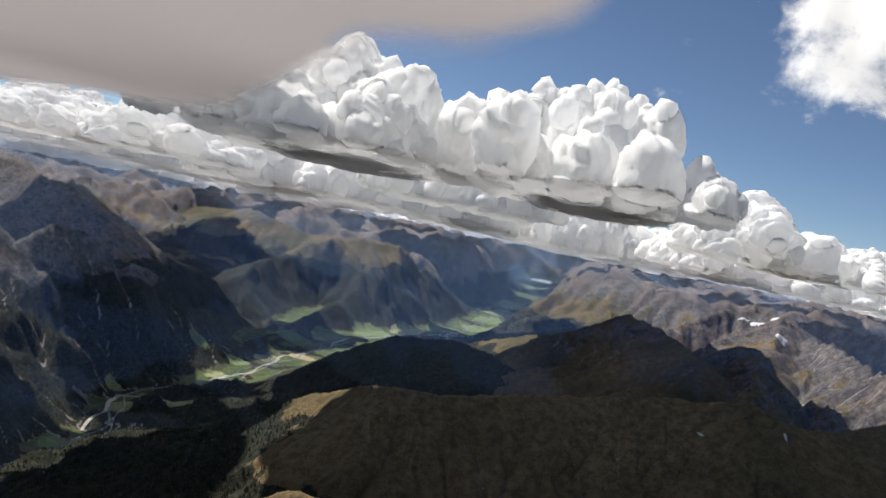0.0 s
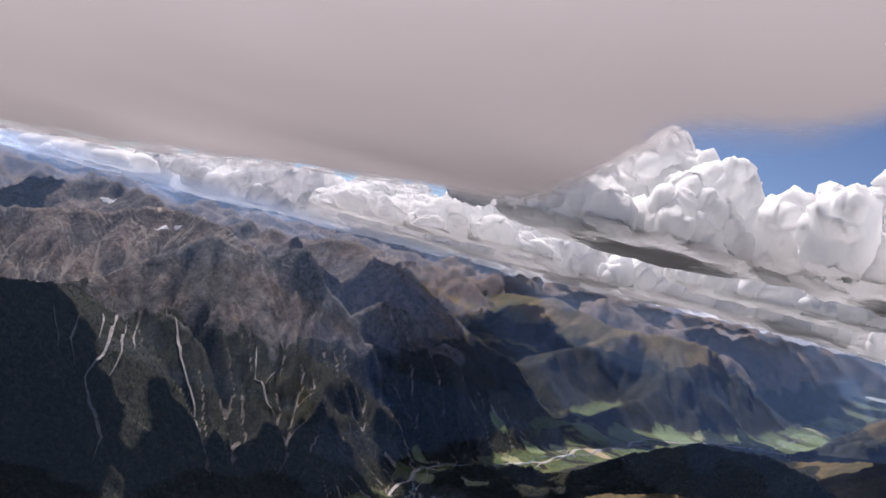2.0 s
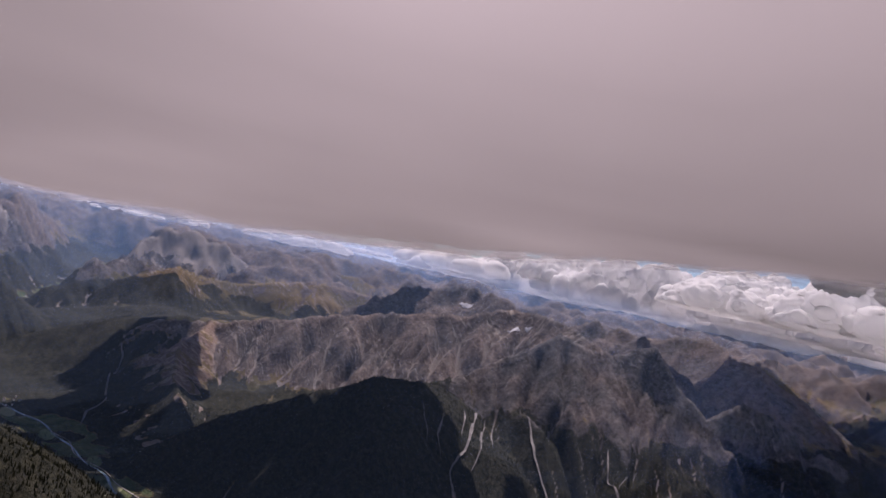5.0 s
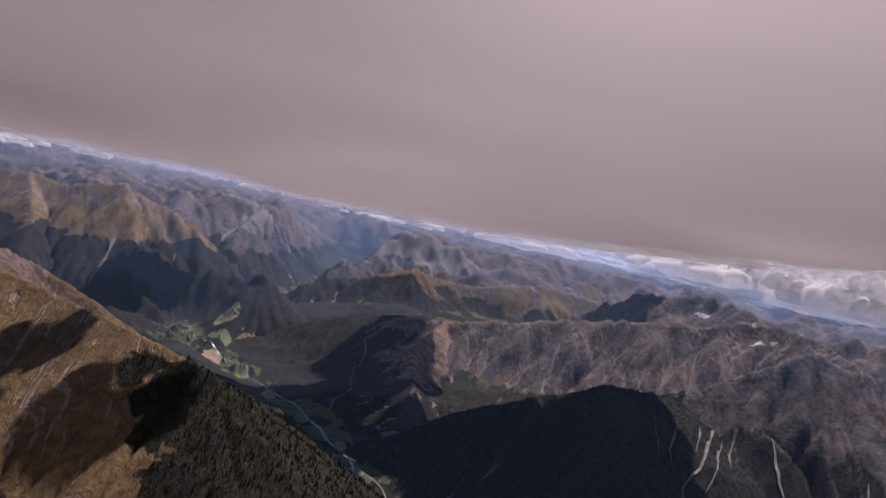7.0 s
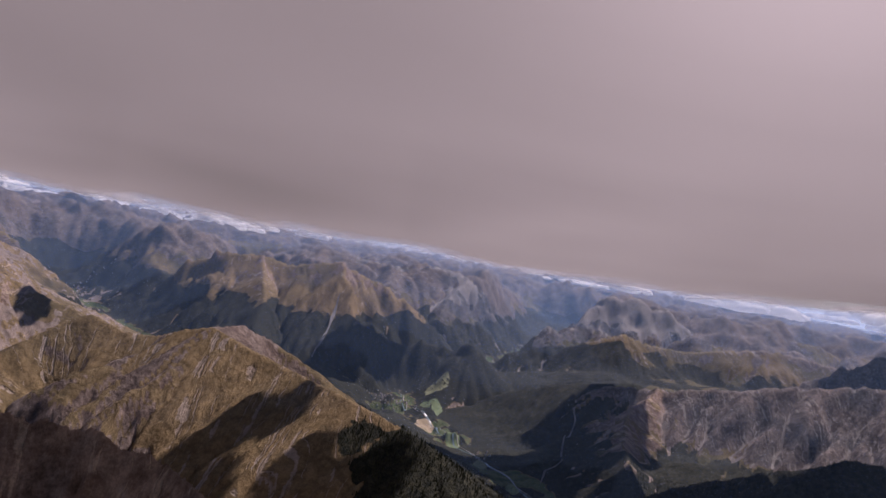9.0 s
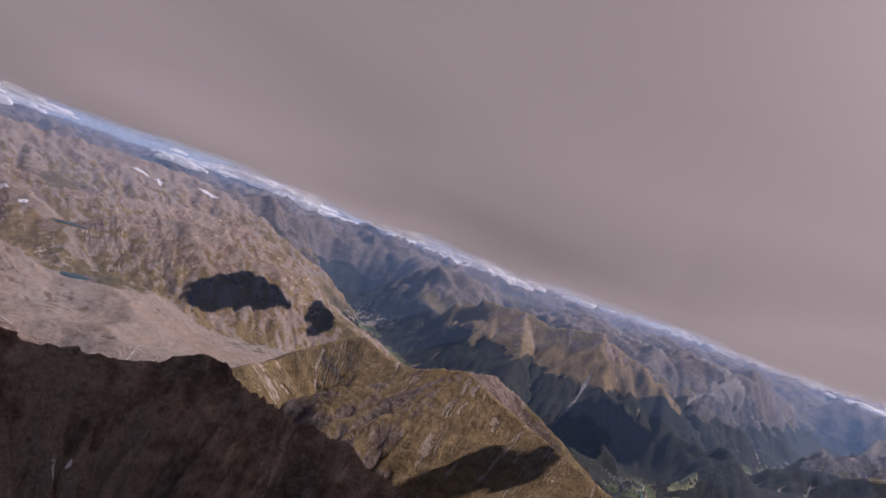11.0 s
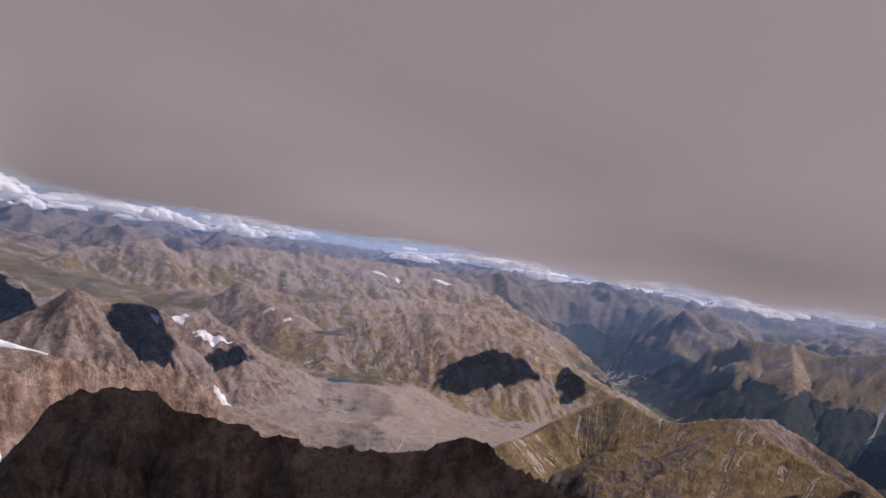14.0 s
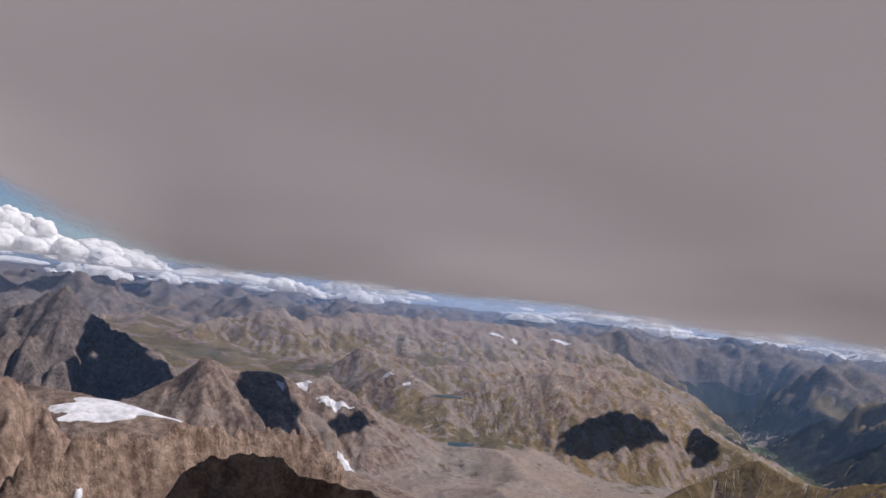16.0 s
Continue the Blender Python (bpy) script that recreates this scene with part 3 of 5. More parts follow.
def relief(x, y):
    """Height of the land and what covers it, for arrays of places."""
    r = np.hypot(x, y)
    wx, wy = x + 10 * fbm(x / 60, y / 60, 3, 3), y + 10 * fbm(x / 60, y / 60, 3, 8)
    # valley floors and the gentle land between them
    base = np.full(x.shape, 1e9, np.float32)
    floor_d = np.full(x.shape, 1e9, np.float32)
    floor_z = np.zeros_like(base)
    for name, pts in VALLEYS.items():
        d, z, s, a = polyline(x, y, pts)
        wide = {"inn": 11, "lower": 14, "side": 10, "gravel": 32, "trib": 8}[name]
        if name == "inn":
            wide = np.interp(y, [560, 850], [11, 26])           # the upper valley is wider
        h = z + np.maximum(0, d - wide) * 0.24
        if name != "gravel":
            floor_z = np.where(d - wide < floor_d, z, floor_z)
            floor_d = np.minimum(floor_d, d - wide)
        base = np.minimum(base, h)
    base = np.minimum(base, np.interp(np.arctan2(-x, y), [1.5, 1.95], [58, 88]) + 20 * fbm(x / 130, y / 130, 4, 21))
    # nameless far mountains
    top = 180 - r * np.interp(r, [1500, 3200], [0.024, 0.011])
    far = 40 + (top - 40) * np.clip(0.62 * ridged(wx / 330, wy / 330, 5, 40) / 1.25 + 0.1, 0, 1.05)
    far = far * smooth(1050, 1500, r) * smooth(0, 130, floor_d)
    h = np.maximum(base, far)
    owner = np.where(far > base, -2, -1)
    crest = np.full(x.shape, 400.0, np.float32)
    gully = np.zeros_like(h)
    along = np.zeros_like(h)
    style = np.zeros((4, *x.shape), np.float32)
    style[0], style[1], style[2], style[3] = 0.3, 0.4, 62, 95
    for i, name in enumerate(NAMES):
        pts = RIDGES[name]
        s0, s1, depth, width, warm, gold, trees, grassline, _ = STYLE[name]
        p = np.array(pts)
        reach = 130 * (0.5 + np.hypot(p[:, 0], p[:, 1]).mean() / 700)
        box = (x > p[:, 0].min() - reach) & (x < p[:, 0].max() + reach) & (y > p[:, 1].min() - reach) & (y < p[:, 1].max() + reach)
        at = np.nonzero(box)
        if not len(at[0]):
            continue
        px, py = x[at], y[at]
        d, z, s, ang = polyline(px, py, pts)
        u = s + 1.5 * width * (np.cos(ang) + 1.3 * np.sin(ang)) + 0.25 * width * perlin(px / width / 2, py / width / 2, i)
        u = u + 0.5 * width * perlin(px / width * 0.6, py / width * 0.6, i + 30)
        g = np.abs(2.2 * perlin(u / width, d / width / 5 + i * 7.7, 60 + i)) + 0.45 * np.abs(2.2 * perlin(u / width * 2.7, d / width / 2.5, 90 + i))
        tall = {"cliff_ridge": 7, "left_peak": 12}.get(name, 40)          # how far down the crest's own slope reaches
        prof = s1 * d + (s0 - s1) * tall * (1 - np.exp(-d / tall))
        rough = 0.22 * width * ridged(u / width * 1.7, d / width * 0.7, 2, 120 + i) * np.exp(-d / width)
        hh = z - prof + depth * (1 - np.exp(-d / (1.2 * width))) * (g - 0.6) + (rough - 0.2 * width) * min(depth, 6) / 20
        hh = hh + {"dark_ridge": 1.0, "dark_ridge_west": 0.8, "cliff_ridge": 1.2}.get(name, 0)
        hh = np.where(d > reach, -1e3, hh)
        win = hh > h[at]
        sel = tuple(k[win] for k in at)
        h[sel], owner[sel], crest[sel], gully[sel], along[sel] = hh[win], i, d[win], g[win], (s + 0.7 * d * np.sin(2 * ang) + 500 * i)[win]
        for row, value in zip(style, (warm, gold, trees, grassline)):
            row[sel] = value
    # rivers have cut their valleys through whatever stood there
    h = np.minimum(h, floor_z + (0.62 + 0.4 * fbm(x / 40, y / 40, 3, 25)) * np.maximum(0, floor_d) + 0.004 * np.maximum(0, floor_d) ** 2)
    # fine relief, smaller on crests and floors
    calm = np.isin(owner, [NAMES.index(q) for q in ("golden_mountain", "knoll_ridge", "tan_ridge", "snow_shelf", "scree_pyramid", "tan_massif")])
    soft = smooth(-6, 30, floor_d) * np.where(owner == -1, 0.35 + 0.5 * smooth(20, 60, floor_d) * (np.arctan2(-x, y) < 1.75), np.where(calm, 0.5, 1.0))
    ease = np.minimum(1, crest / 50)
    crags = np.zeros_like(h)
    for name, size, amount in (("cliff_ridge", 6, 3.6), ("left_peak", 9, 4.5), ("dark_ridge", 8, 0.9), ("dark_ridge_west", 8, 0.6), ("jagged_range", 46, 11), ("jagged_spur", 40, 8), ("jagged_rib", 40, 8), ("castle_range", 40, 9), ("side_peaks", 36, 9), ("right_range", 46, 8), ("rocky_group", 34, 8),
                               ("rocky_spur", 30, 6), ("ribbed_wall", 26, 2), ("chute_mountain", 20, 2.4), ("tan_massif", 42, 7), ("tan_ridge", 22, 4), ("dark_peak", 30, 11), ("scree_pyramid", 16, 2), ("knoll_ridge", 22, 2.4), ("valley_mountain", 36, 2), ("snow_chain", 90, 16), ("far_east_range", 70, 14)):
        pick = owner == NAMES.index(name)
        crags[pick] = amount * (ridged(wx[pick] / size, wy[pick] / size, 4, 230, 0.55) - 1.25)
    pick = owner == -2
    crags[pick] = 16 * (ridged(wx[pick] / 110, wy[pick] / 110, 4, 260, 0.6) - 1.0)
    h = h + crags + soft * (6.5 * ease * fbm(x / 45, y / 45, 3, 200) + 1.8 * (0.3 + 0.7 * ease) * (ridged(wx / 16, wy / 16, 4, 210) - 1))
    return h, owner, gully, crest, floor_d, floor_z, style, along


# ---- the ground sheet, cut along the foot of each mountain ----
FINE = np.radians(np.linspace(-42, 172, 1290))
COARSE = np.radians(np.linspace(172, 318, 100))[1:-1]
AZ = np.concatenate([FINE, COARSE])
RAD = np.concatenate([[0.01, 15, 30, 45], np.geomspace(60, 4700, 740)])
STEP_R, STEP_A = RAD[11] / RAD[10] - 1, FINE[1] - FINE[0]
gr, ga = np.meshgrid(RAD, AZ, indexing="ij")
GX, GY = (-np.sin(ga) * gr).astype(np.float32), (np.cos(ga) * gr).astype(np.float32)
GZ, OWNER, GULLY, CREST, FLOOR_D, FLOOR_Z, ST, ALONG = relief(GX, GY)
GZ = np.where(gr < 100, np.minimum(GZ, 95), GZ).astype(np.float64)      # the air below the camera is free


def drainage(z, first, last, wide, outlets, wear=None):
    """How much land drains through each place of the fine part of the sheet; with wear, the streams also cut into the land."""
    part = np.ascontiguousarray(z[first:last, :wide])
    n, m = part.shape
    flat = part.ravel().tolist()
    size = n * m
    low, step = float(part.min()), 0.1
    level = ((part.ravel() - low) / step).astype(int).tolist()
    buckets = [[] for _ in range(max(level) + 2)]
    done, fill = bytearray(size), list(flat)
    order, to = [], [-1] * size
    for k in itertools.chain(range(m), range(size - m, size), range(0, size, m), range(m - 1, size, m), np.nonzero(outlets[first:last, :wide].ravel())[0].tolist()):
        if not done[k]:
            done[k] = 1
            buckets[level[k]].append(k)
    steps = (-m, m, -1, 1, -m - 1, -m + 1, m - 1, m + 1)
    for now, bucket in enumerate(buckets):
        for k in bucket:                       # grows while it is read
            order.append(k)
            here = fill[k] + 1e-4
            for st in steps:
                q = k + st
                if 0 <= q < size and not done[q]:
                    done[q] = 1
                    to[q] = k
                    if flat[q] < here:
                        fill[q] = here
                    buckets[level[q] if level[q] > now else now].append(q)
    filled = np.array(fill).reshape(n, m)
    cell = RAD[first:last, None] * np.ones((1, m))
    best, down = np.zeros((n, m)), np.array(to).reshape(n, m)
    ids = np.arange(size).reshape(n, m)
    core = (slice(1, -1), slice(1, -1))
    for di in (-1, 0, 1):
        for dj in (-1, 0, 1):
            if di or dj:
                other = filled[1 + di:n - 1 + di, 1 + dj:m - 1 + dj]
                run = np.hypot(di * STEP_R, dj * STEP_A) * cell[core]
                drop = (filled[core] - other) / run
                win = drop > best[core]
                best[core] = np.where(win, drop, best[core])
                down[core] = np.where(win, ids[1 + di:n - 1 + di, 1 + dj:m - 1 + dj], down[core])
    outlet = outlets[first:last, :wide]
    down = np.where(outlet, -1, down)
    area = STEP_R * STEP_A * cell * cell
    acc = area.ravel().tolist()
    to = down.ravel().tolist()
    order = np.argsort(filled.ravel(), kind="stable").tolist()
    for k in reversed(order):
        if to[k] >= 0:
            acc[to[k]] += acc[k]
    flow = np.array(acc).reshape(n, m)
    out = np.zeros_like(z)
    out[first:last, :wide] = flow
    if wear is None:
        return out
    share = (wear[first:last, :wide] * np.minimum(flow / area, 3000) ** 0.45).ravel().tolist()
    height = list(flat)
    for k in order:                            # from the rivers upwards
        j = to[k]
        if j >= 0 and height[k] > height[j]:
            height[k] = (height[k] + share[k] * height[j]) / (1 + share[k])
    worn = z.copy()
    worn[first:last, :wide] = np.array(height).reshape(n, m)
    return worn


def blur(a, k):
    for axis in (0, 1):
        s = a.copy()
        for d in range(1, k + 1):
            s = s + np.roll(a, d, axis) + np.roll(a, -d, axis)
        a = s / (2 * k + 1)
    return a


FIRST, LAST = int(np.searchsorted(RAD, 95)), int(np.searchsorted(RAD, 1750))
RIVERS = FLOOR_D < -7
size_here = np.maximum(gr, 60) / 400                       # cells grow with the distance
WEAR = 0.11 * (OWNER >= 0) * np.minimum(1, 0.25 + CREST / (14 * size_here)) + 0.05 * (OWNER == -2) + 0.06 * (OWNER == -1) * smooth(8, 40, FLOOR_D) * (np.degrees(ga) < 100)
for name, keep in (("knoll_ridge", 0.55), ("tan_ridge", 0.6), ("tan_massif", 0.6), ("golden_mountain", 0.45), ("meadow_ridge", 0.6), ("forest_hill", 0.4), ("dark_hump", 0.3), ("dark_ridge", 1.1), ("dark_ridge_west", 0.8), ("snow_shelf", 0.3), ("near_spur", 0.4)):
    WEAR[OWNER == NAMES.index(name)] *= keep
for turn_no in range(3):
    GZ = drainage(GZ, FIRST, LAST, len(FINE), RIVERS, WEAR)
    smoother = blur(GZ, 1)
    steep = np.hypot(np.gradient(GZ, axis=0) / np.gradient(gr, axis=0), np.gradient(GZ, axis=1) / (STEP_A * gr))
    GZ = np.where((gr > 100) & (CREST > 3 * size_here), GZ + (0.12 + 0.5 * smooth(0.9, 1.6, steep)) * (smoother - GZ), GZ)
FLOW = drainage(GZ, FIRST, LAST, len(FINE), RIVERS)
LAKES = [(125.6, 521, 9, 7), (126.9, 592, 13, 5), (122.3, 333, 6, 5)]      # degrees left, distance, half width, half length
for az, dist, half_w, half_l in LAKES:
    u = (ga - radians(az)) * dist
    q = np.hypot(u / half_w, (gr - dist) / half_l)
    inside = q < 1.3
    level = float(np.percentile(GZ[inside], 30))
    GZ = GZ + (level - GZ) * (1 - smooth(1.3, 2.2, q))
slope_r = np.gradient(GZ, axis=0) / np.gradient(gr, axis=0)
slope_a = np.gradient(GZ, axis=1) / (np.gradient(ga, axis=1) * gr)
slope_a[:, 0], slope_a[:, -1] = 0, 0
SLOPE = np.hypot(slope_r, slope_a)
RISE = GZ - FLOOR_Z
n1, n2 = fbm(GX / 35, GY / 35, 4, 300), fbm(GX / 90, GY / 90, 3, 320)
n3 = fbm(GX / 9, GY / 9, 3, 340)
warm, gold, trees, grassline = ST
wooded = OWNER == NAMES.index("golden_mountain")
trees = np.where(wooded, trees + 80 * smooth(0, 48, GY + 14 * n1 + 8 * n3), trees)
trees = np.where(OWNER == NAMES.index("meadow_ridge"), trees + 44 * (1 - smooth(-75, 50, GX + 70 * n1 + 50 * n2 + 30 * n3)), trees)
flat_floor = (1 - smooth(1, 5, RISE + 4 * n1)) * (FLOOR_D < 60)
open_land = 0.35 + 0.45 * (1 - smooth(10, 18, np.degrees(ga))) + 0.3 * smooth(66, 76, np.degrees(ga))
MEADOW = flat_floor * np.clip(open_land + 1.1 * n2 + 1.2 * n1, 0, 1)
bonus = np.zeros_like(GZ)
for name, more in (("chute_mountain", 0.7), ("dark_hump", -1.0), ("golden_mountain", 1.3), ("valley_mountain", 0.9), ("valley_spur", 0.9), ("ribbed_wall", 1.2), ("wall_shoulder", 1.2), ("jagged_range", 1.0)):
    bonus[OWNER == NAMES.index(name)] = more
big_flow = np.log2(1 + FLOW / (1.5 * size_here ** 2))
stream = smooth(6.3, 8.0, np.maximum(big_flow, blur(big_flow, 1) + 0.9) + 2.5 * n1 + bonus)     # eroded channels
ATTR = {
    "warm": np.clip(warm + 0.3 * n1, 0, 1),
    "gold": np.clip(gold + 0.6 * n2 + 0.3 * n1, 0, 1),
    "forest": np.clip(0.5 + (trees + 16 * n1 + 14 * n2 - GZ) / 20, 0, 1) * (1 - smooth(0.35, 0.55, MEADOW)),
    "grass": np.clip(0.5 + (grassline + 30 * n1 - GZ) / 40 - 0.9 * smooth(0.7, 1.1, SLOPE), 0, 1),
    "scree": np.zeros_like(GZ),
    "meadow": MEADOW,
    "snow": np.zeros_like(GZ),
}
cell = np.maximum(STEP_R, STEP_A) * gr
jump = (np.abs(np.gradient(ALONG, axis=0)) + np.abs(np.gradient(ALONG, axis=1)) > 6 * cell) | (OWNER < 0)
ATTR["run"], ATTR["fall"] = ALONG, np.where(OWNER >= 0, CREST, 0)
ATTR["ribbed"] = np.where(jump, 0, np.clip(1.6 * (1 - blur(jump * 1.0, 2)) - 0.6, 0, 1)) * (0.35 + 0.65 * smooth(0.15, 0.6, SLOPE))
still = np.abs(np.gradient(ALONG, axis=0)) + np.abs(np.gradient(ALONG, axis=1)) < 0.45 * cell          # round the bends of a crest
ATTR["ribbed"] = ATTR["ribbed"] * (1 - smooth(0.05, 0.5, blur(still * 1.0, 3)))
ATTR["ribbed"][OWNER == NAMES.index("golden_mountain")] *= 0.55
ATTR["rills"] = np.zeros_like(GZ)
own = {name: OWNER == i for i, name in enumerate(NAMES)}
CHUTES = {"chute_mountain": 0.6, "dark_hump": 0.3, "ribbed_wall": 0.95, "wall_shoulder": 1, "golden_mountain": 0.12, "valley_mountain": 0.3, "valley_spur": 0.5, "jagged_range": 0.9, "jagged_spur": 0.9, "jagged_rib": 0.9,
          "grassy_mountain": 0.75, "white_rock_spur": 0.8, "castle_range": 0.8, "scree_pyramid": 0.9, "brown_ridge": 0.6, "meadow_ridge": 0.3, "rocky_group": 0.7, "knoll_ridge": 0.6, "tan_ridge": 0.6, "tan_massif": 0.6}
for name, share in CHUTES.items():
    ATTR["scree"][own[name]] = (stream * np.clip(share + 0.7 * n2, 0, 1))[own[name]]
for name, amount in (("golden_mountain", 1.15), ("chute_mountain", 0.35), ("ribbed_wall", 0.7), ("wall_shoulder", 0.8), ("valley_mountain", 0.35), ("valley_spur", 0.5), ("jagged_range", 0.6), ("grassy_mountain", 0.6), ("dark_hump", 0.15), ("knoll_ridge", 0.5), ("tan_ridge", 0.5), ("dark_ridge", 0.3), ("white_rock_spur", 0.5), ("cliff_ridge", 0.15), ("left_peak", 0.3), ("brown_massif", 0.3), ("rocky_group", 0.5)):
    ATTR["rills"][own[name]] = np.clip(amount + 0.6 * n2, 0, max(1, amount))[own[name]]
knobs = own["knoll_ridge"] | own["tan_ridge"] | own["tan_massif"]
ATTR["scree"][knobs] = np.maximum(ATTR["scree"], 0.36 + 0.7 * n1 + 1.0 * n3 + 0.2 * smooth(95, 130, GZ))[knobs]
dry = own["scree_pyramid"] | own["left_peak"] | own["cliff_ridge"]
ATTR["scree"][dry] = np.maximum(ATTR["scree"], 0.78 - 0.62 * SLOPE + 0.6 * n1 + 0.5 * n3)[dry]
for name in ("left_peak", "cliff_ridge"):
    ATTR["ribbed"][own[name]] *= 0.45
dusky = own["dark_ridge"] | own["dark_ridge_west"]
ATTR["scree"][dusky] = np.clip(0.16 + 0.9 * n1 + 0.8 * n3, 0, 1)[dusky]
ATTR["warm"][dusky] = np.clip(0.68 + 0.6 * n3 + 0.3 * n1, 0.3, 1)[dusky]
pale = own["white_rock_spur"] | own["jagged_range"] | own["jagged_spur"] | own["jagged_rib"]
ATTR["scree"][pale] = np.maximum(ATTR["scree"], smooth(60, 100, GZ + 40 * n1) * 0.62)[pale]
ATTR["forest"] *= 1 - 0.9 * smooth(0.4, 0.6, ATTR["scree"])
ATTR["snow"][own["snow_chain"]] = smooth(60, 105, GZ + 30 * n1)[own["snow_chain"]] * 0.9
ATTR["warm"] = np.where((OWNER == -1) & (np.degrees(ga) > 100), np.clip(0.75 + 0.6 * n1 + 0.4 * n2, 0, 1), ATTR["warm"])
gravel = polyline(GX, GY, VALLEYS["gravel"])[0]
ATTR["scree"] = np.maximum(ATTR["scree"], np.where(OWNER == -1, (0.74 + 0.4 * n1 + 0.35 * n3) * (1 - smooth(60, 120, gravel)), 0))

rows, cols = GX.shape
vid = np.arange(rows * cols).reshape(rows, cols)
nxt = np.roll(vid, -1, axis=1)
QUADS = np.stack([vid[:-1], vid[1:], nxt[1:], nxt[:-1]], -1).reshape(-1, 4)
VERTS = np.stack([GX.ravel(), GY.ravel(), GZ.ravel()], 1)
face_owner = OWNER[:-1].ravel()


def land(name, pick, label, category, kind):
    quads = QUADS[pick]
    used = np.unique(quads)
    back = np.zeros(len(VERTS), np.int32)
    back[used] = np.arange(len(used))
    me = mesh_from(name, VERTS[used], back[quads], GROUND, {k: v.ravel()[used] for k, v in ATTR.items()})
    return tagged(new(name, me), label, category, kind=kind)


land("ground", face_owner == -1, "green and gravelly valley floors and lower slopes", "valley floor", "structure")
land("far_mountains", face_owner == -2, "hazy far mountain ranges to the horizon", "mountain range", "stuff")
for i, name in enumerate(NAMES):
    pick = face_owner == i
    if pick.any():
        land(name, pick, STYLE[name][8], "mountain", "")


# ---- clouds ----
def billow(v, scale, octaves, seed):
    out, amp = 0, 1.0
    for i in range(octaves):
        q = v * scale * 2 ** i
        out = out + amp * (np.sqrt(0.012 + perlin(q[:, 0] + 0.37 * q[:, 2], q[:, 1] - 0.29 * q[:, 2] + 3, seed + i) ** 2) + np.sqrt(0.012 + perlin(q[:, 2] + 0.31 * q[:, 0], q[:, 1] + 0.41 * q[:, 0] + 7, seed + 50 + i) ** 2))
        amp *= 0.52
    return out


def ball(subdivisions):
    bm = bmesh.new()
    bmesh.ops.create_icosphere(bm, subdivisions=subdivisions, radius=1)
    out = np.array([v.co[:] for v in bm.verts]), np.array([[v.index for v in f.verts] for f in bm.faces])
    bm.free()
    return out


BALL, BUD = ball(2), ball(1)


def cumulus_mesh(seed, voxel, lumps, tall, count=4, small=0.06, large=0.20, buds=0):
    """A heaped cloud about 2 wide with an uneven flat base at z = 0."""
    rnd = random.Random(seed)
    towers = [(rnd.uniform(-0.55, 0.55), rnd.uniform(-0.3, 0.3), rnd.uniform(0.35, 0.8) * tall) for _ in range(count)]
    knobs, verts, faces, total = [], [], [], 0

    def add(shape, c, rad):
        nonlocal total
        verts.append(shape[0] * rad + np.array(c))
        faces.append(shape[1] + total)
        total += len(shape[0])
    for i in range(lumps):
        tx, ty, top = rnd.choice(towers)
        up = rnd.random() ** 1.3
        spread = 0.42 * (1 - 0.75 * up)
        rad = rnd.uniform(small, large) * (1.15 - 0.5 * up)
        c = (tx + rnd.gauss(0, spread), ty + rnd.gauss(0, spread * 0.7), 0.05 + up * top)
        add(BALL, c, rad)
        knobs.append((Vector(c), rad))
    for i in range(buds):                      # small buds all over the heaps
        c, rad = rnd.choice(knobs)
        way = Vector((rnd.gauss(0, 1), rnd.gauss(0, 1), rnd.gauss(0.5, 0.8))).normalized()
        add(BUD, c + way * (rad + 0.01), rnd.uniform(0.025, 0.06))
    me = mesh_from("lumps", np.concatenate(verts), np.concatenate(faces), CLOUD)
    ob = new("lumps", me)
    mod = ob.modifiers.new("skin", "REMESH")
    mod.mode, mod.voxel_size = "VOXEL", voxel
    dg = bpy.context.evaluated_depsgraph_get()
    skin = bpy.data.meshes.new_from_object(ob.evaluated_get(dg))
    n = len(skin.vertices)
    p, nor = np.zeros(n * 3, np.float32), np.zeros(n * 3, np.float32)
    skin.vertices.foreach_get("co", p)
    skin.vertices.foreach_get("normal", nor)
    p, nor = p.reshape(-1, 3), nor.reshape(-1, 3)
    f = np.zeros(len(skin.loops), np.int32)
    skin.loops.foreach_get("vertex_index", f)
    f = f.reshape(-1, 4)                       # the skin is all quads
    bpy.data.objects.remove(ob)
    bpy.data.meshes.remove(me)
    bpy.data.meshes.remove(skin)
    p = p + nor * (0.12 * (billow(p, 2.6, 4, seed) - 0.45) + 0.035 * (billow(p, 9, 3, seed + 3) - 0.4))[:, None]
    p = p + nor * (0.03 * fbm(p[:, 0] * 9 + 5 * p[:, 2], p[:, 1] * 9 - 4 * p[:, 2], 3, seed + 70))[:, None]
    low = p[:, 2] < 0.05
    p[low, 2] = 0.05 + (p[low, 2] - 0.05) * 0.3 + 0.03 * billow(p[low] * [1, 1, 0], 3, 4, seed + 9)
    return mesh_from("cumulus", p, f, CLOUD)


SHAPES = [cumulus_mesh(11 + i, 0.02, 240, 0.8 + 0.15 * (i % 3), buds=900) for i in range(4)] + [cumulus_mesh(31 + i, 0.06, 60, 0.7, 4, 0.07, 0.25) for i in range(4)] + [cumulus_mesh(41 + i, 0.06, 90, 0.6, 3, 0.14, 0.34) for i in range(3)]


def place(az, dist, z):
    return -math.sin(radians(az)) * dist, math.cos(radians(az)) * dist, z


